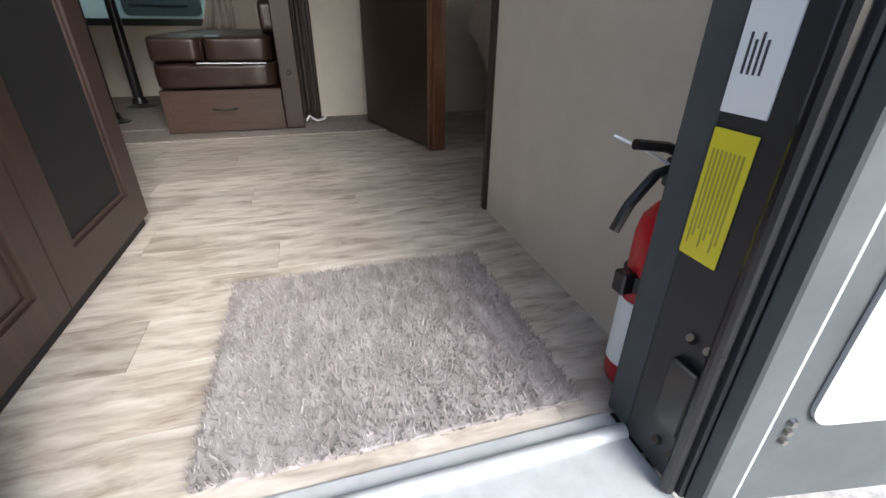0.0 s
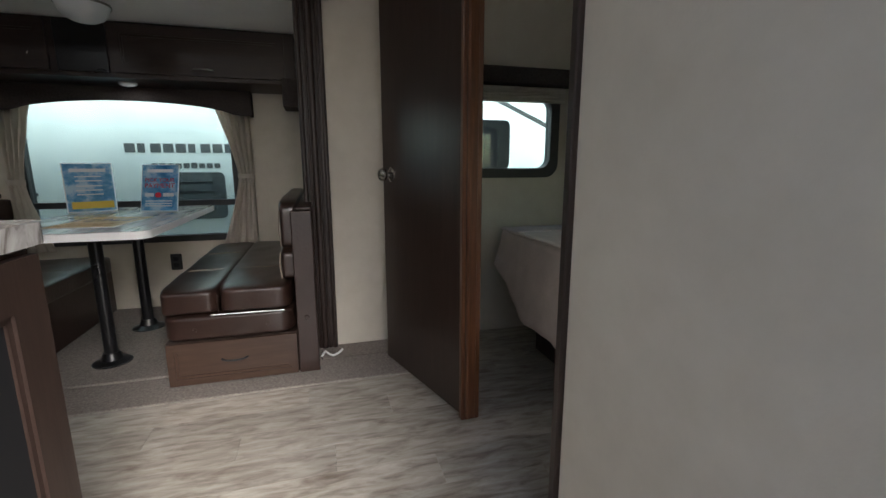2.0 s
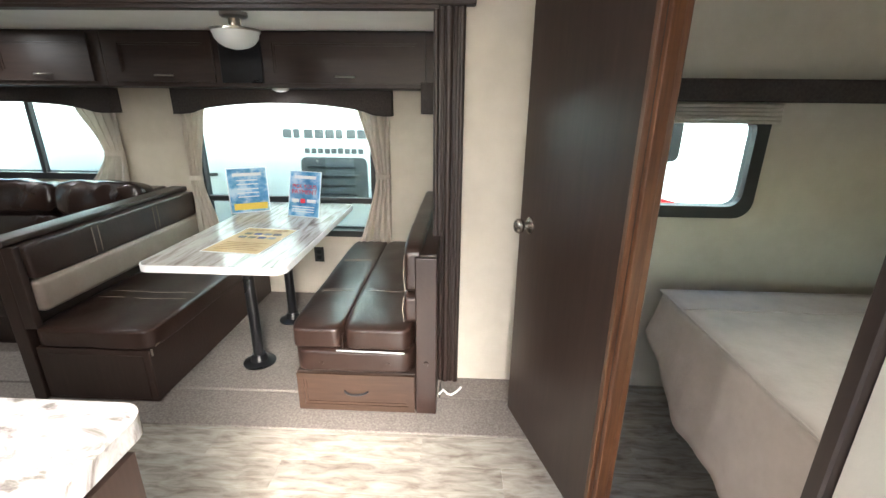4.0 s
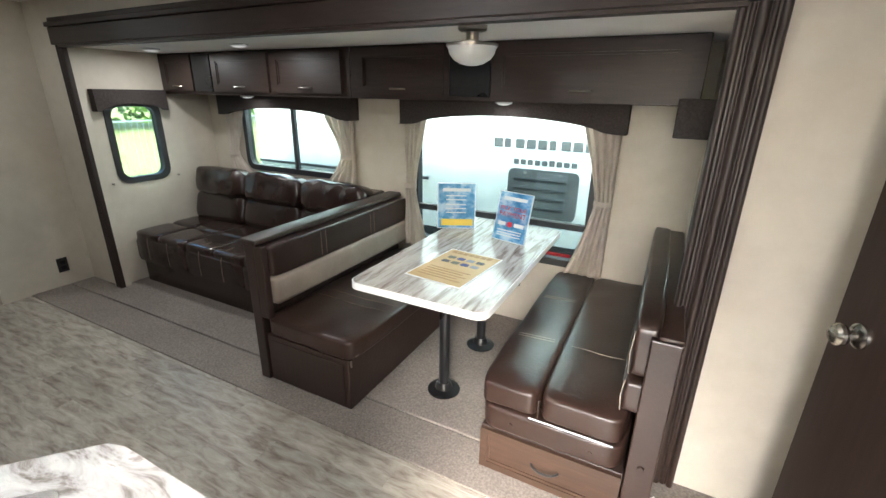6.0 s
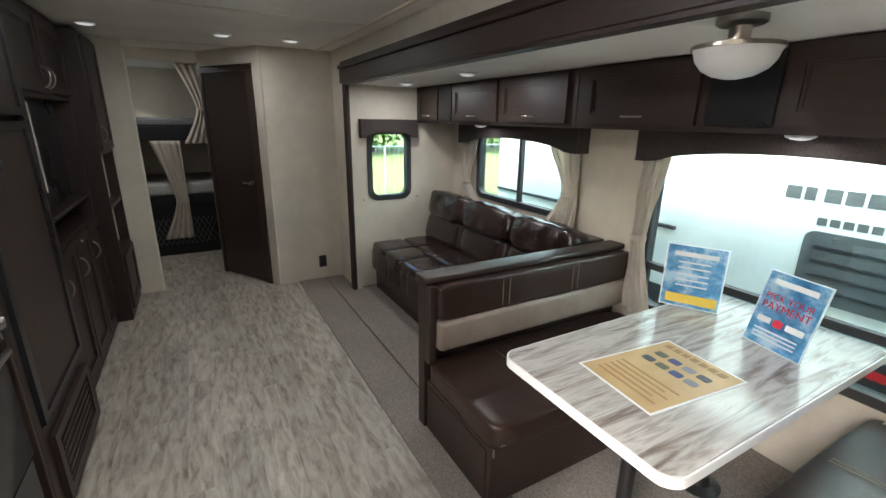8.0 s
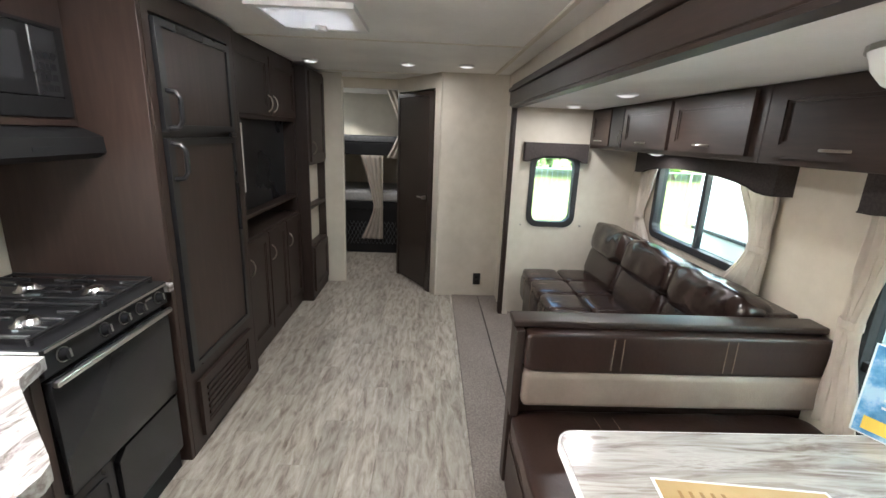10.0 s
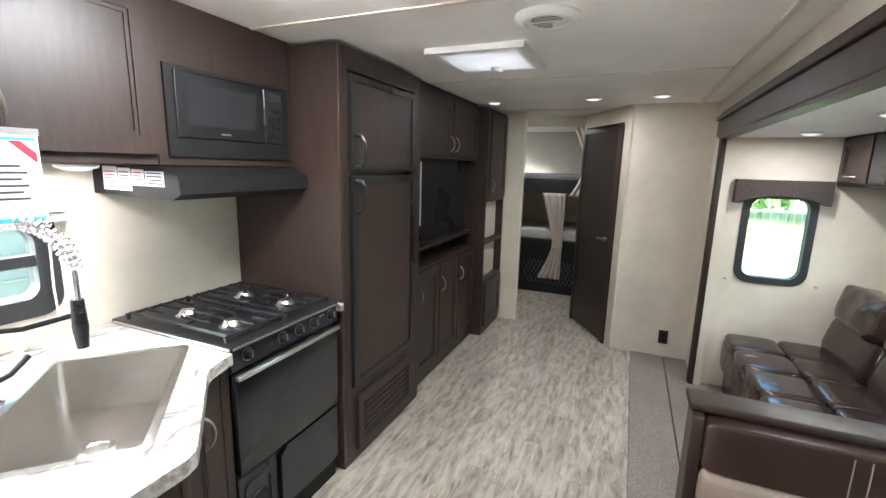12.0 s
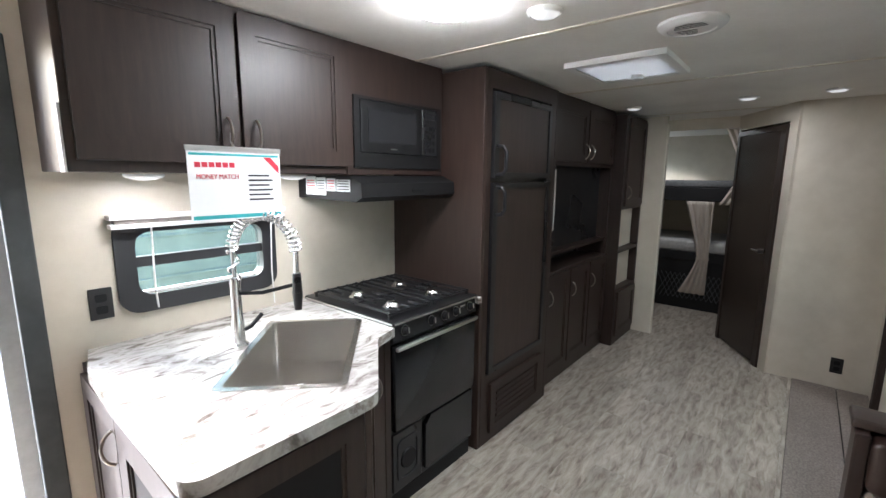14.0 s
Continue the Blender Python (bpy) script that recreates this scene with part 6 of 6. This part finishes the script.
# ---- outside ----
GZ = -0.75
bm = B()
bmesh.ops.create_grid(bm, x_segments=1, y_segments=1, size=400, matrix=Matrix.Translation((0, 0, GZ)))
setting("ground", bm, gravel_mat, "pale gravel yard", "ground")
bm = B()
box(bm, -120, -8.2, -80, 90, GZ - 0.2, GZ + 0.02)
setting("grass_strip", bm, grass_mat, "sunlit dry grass beyond the gravel yard", "grass")
sk_ = thing("underbody", (-1.6, 1.9, GZ), "dark underbody of the trailer", "underbody", kind="structure")
part("beam", box(B(), XR, XF, 0.9, 3.0, -0.25, -0.091), charcoal, sk_)
bm = slab(B(), "y", ZC + 0.061, ZC + 0.1, XR - 0.05, XF + 0.05, 0.66, YF + 0.06, [(-2.5, -2.1, 1.7, 2.09)])
bm.transform(FLAT)
setting("roof", bm, gelcoat, "white trailer roof", "roof")


def camper(name, x0, x1, y0, y1, label, wall):
    c = thing(name, ((x0 + x1) / 2, (y0 + y1) / 2, GZ), label, "trailer", "parked trailers")
    part("body", box(B(), x0, x1, y0, y1, -0.1, 2.45, 0.05, 3), wall, c, "", True)
    part("chassis", box(B(), x0 + 0.1, x1 - 0.1, y0 + 0.15, y1 - 0.15, -0.4, -0.101), charcoal, c)
    for wx in ((x0 + x1) / 2 - 0.45, (x0 + x1) / 2 + 0.45):
        for wy in (y0 + 0.2, y1 - 0.2):
            part("wheel", cyl(B(), (wx, wy - 0.1, GZ + 0.34), (wx, wy + 0.1, GZ + 0.34), 0.34, seg=24), charcoal, c, "", True)
    return c


nb = camper("neighbour_trailer", -4.2, 4.0, 5.1, 7.5, "white travel trailer with dark lettering parked close outside", gelcoat)
FN = face((0, 5.1, 0), (1, 0, 0))

for k in range(10):
    u, w = -1.25 + 0.096 * k, 0.078 if k % 4 != 1 else 0.055
    part("lettering_block", box(B(), u, u + w, 1.112, 1.188, 0.0005, 0.006, m=FN), vent_grey, nb, "dark grey lettering block")
bm = B()
for k in range(9):
    box(bm, -1.065 + 0.061 * k, -1.018 + 0.061 * k, 0.978, 1.022 + 0.006 * (k == 5), 0.0005, 0.004, m=FN)
part("small_lettering", bm, vent_grey, nb, "small grey lettering blocks")
vp = part("vent_panel", prism(B(), rounded(-1.1, -0.5, 0.535, 0.945, 0.05), 0.0005, 0.025, FN), vent_grey, nb, "charcoal louvred vent panel")
for k in range(4):
    part("louvre", box(B(), -1.045, -0.6, 0.60 + 0.082 * k, 0.622 + 0.082 * k, 0.025, 0.034, 0.003, 1, m=FN), black_frame, vp)
for u in (-0.95, -0.65):
    part("screw", cyl(B(), FN @ Vector((u, 0.915, 0.025)), FN @ Vector((u, 0.915, 0.029)), 0.012, 0.01, 10), nickel, vp)
part("skirt", box(B(), -4.1, 3.9, 0.05, 0.3, 0.0005, 0.012, m=FN), charcoal, nb, "charcoal lower skirt")
part("marker_light", box(B(), -0.72, -0.5, 0.2, 0.25, 0.012, 0.035, 0.006, 2, m=FN), red_paint, nb, "red marker light")
part("rail", box(B(), -4.15, -1.9, 0.76, 0.785, 0.0005, 0.03, m=FN), charcoal, nb, "dark side rail")
part("window", prism(B(), rounded(1.66, 2.245, 0.96, 1.455, 0.06), 0.0005, 0.02, FN), black_gloss, nb, "dark window")
part("stripe", prism(B(), [(0.9, 0.78), (2.2, 0.5), (2.65, 0.5), (0.9, 0.96)], 0.0005, 0.004, FN), red_paint, nb, "red stripe")
part("stripe", prism(B(), [(2.05, 1.655), (3.4, 1.075), (3.4, 1.13), (2.05, 1.70)], 0.0005, 0.004, FN), charcoal, nb, "grey stripe")
k2 = camper("siding_trailer", -9.0, -0.6, -3.9, -1.5, "grey-green sided trailer seen through the kitchen window", siding)
K2 = face((-0.6, -1.5, 0), (-1, 0, 0))
for k in range(12):
    part("siding_rib", box(B(), 0.1, 8.3, 0.1 + 0.18 * k, 0.125 + 0.18 * k, 0.0, 0.02, 0.004, 1, m=K2), siding, k2)


def tree(x, y, h, r, seed):
    rn = random.Random(seed)
    t = thing("tree", (x, y, GZ), "leafy green tree beyond the fence", "tree", "trees beyond the fence")
    bm = B()
    tube(bm, [(x + 0.1 * math.sin(k), y + 0.08 * math.cos(k * 2), GZ + h * 0.6 * k / 5) for k in range(6)], 0.16, 8)
    for k in range(6):
        a = k * 1.05 + rn.random()
        tube(bm, [(x, y, GZ + h * (0.3 + 0.05 * k)), (x + r * 0.4 * math.cos(a), y + r * 0.4 * math.sin(a), GZ + h * (0.45 + 0.05 * k)), (x + r * 0.8 * math.cos(a), y + r * 0.8 * math.sin(a), GZ + h * (0.55 + 0.06 * k))], 0.05, 6)
    part("trunk", bm, bark, t)
    bm = B()
    for k in range(4200):
        a, b = rn.uniform(0, 6.283), rn.uniform(-1, 1)
        q = r * rn.uniform(0.45, 1.0) * (1 + 0.25 * math.sin(3 * a + seed) * math.cos(4 * b))
        c = Vector((x + q * math.cos(a) * math.sqrt(1 - b * b), y + q * math.sin(a) * math.sqrt(1 - b * b), GZ + h * 0.6 + q * b * 1.25))
        if c.z < GZ + 0.4:
            continue
        u = Vector((rn.gauss(0, 1), rn.gauss(0, 1), rn.gauss(0, 1))).normalized()
        v = u.cross(Vector((rn.gauss(0, 1), rn.gauss(0, 1), rn.gauss(0, 1)))).normalized()
        s = rn.uniform(0.16, 0.32)
        bm.faces.new([bm.verts.new(c + d) for d in (u * s, v * s * 0.55, -u * s, -v * s * 0.55)])
    tagged(part("crown", bm, leaf_mat, t, "green leaves"), kind="stuff")


for k, (x, y, h, r) in enumerate(((-30, 3, 7.5, 3.6), (-28, 8, 8.2, 3.9), (-30, 13, 7.6, 3.8), (-28, 18, 8.4, 4.0), (-31, 24, 8, 4.2), (-29, -3, 8, 3.8), (-30, 31, 8, 4.4))):
    tree(x, y, h, r, k + 3)
fe = thing("chain_fence", (-12.5, 9, GZ), "galvanised chain-link fence along the grass", "fence")
for k in range(9):
    part("post", cyl(B(), (-12.5, -2 + 3 * k, GZ), (-12.5, -2 + 3 * k, 0.75), 0.03, seg=8), galv, fe)
part("top_rail", cyl(B(), (-12.5, -2, 0.73), (-12.5, 22, 0.73), 0.02, seg=8), galv, fe)
bm = B()
for k in range(160):
    y = -2 + 0.15 * k
    box(bm, -12.503, -12.497, y - 0.003, y + 0.003, GZ, 0.72)
part("mesh", bm, galv, fe, "galvanised wire mesh")

# ---- floor planks, last ----
pw, pl = 0.152, 0.914
row = 0
y = Y0 + 0.002
planks = []
while y < YF - 0.01:
    edge = 2.729 if y < 2.728 else YF - 0.002
    left = XR + 0.002 if y < 2.728 else XP + 0.063
    w = min(pw, edge - y)
    x = XR + 0.05 - pl * ((row * 0.37) % 1.0)
    while x < XF:
        xa, xb = max(x, left), min(x + pl, XF - 0.002)
        if xb - xa > 0.03:
            planks.append((xa, xb, y, y + w))
        x += pl
    y += w
    row += 1
cache = {}
for xa, xb, ya, yb in planks:
    key = (round(xb - xa, 3), round(yb - ya, 3))
    if key not in cache:
        bm = box(B(), 0.0002, key[0] - 0.0002, 0.0002, key[1] - 0.0002, -0.0035, 0.0, 0.0004, 1)
        bmesh.ops.recalc_face_normals(bm, faces=bm.faces)
        me = bpy.data.meshes.new("plank")
        bm.to_mesh(me)
        bm.free()
        me.materials.append(vinyl)
        cache[key] = me
    ob = new("plank", cache[key])
    ob.location = (xa, ya, 0)
    ob.parent = floor
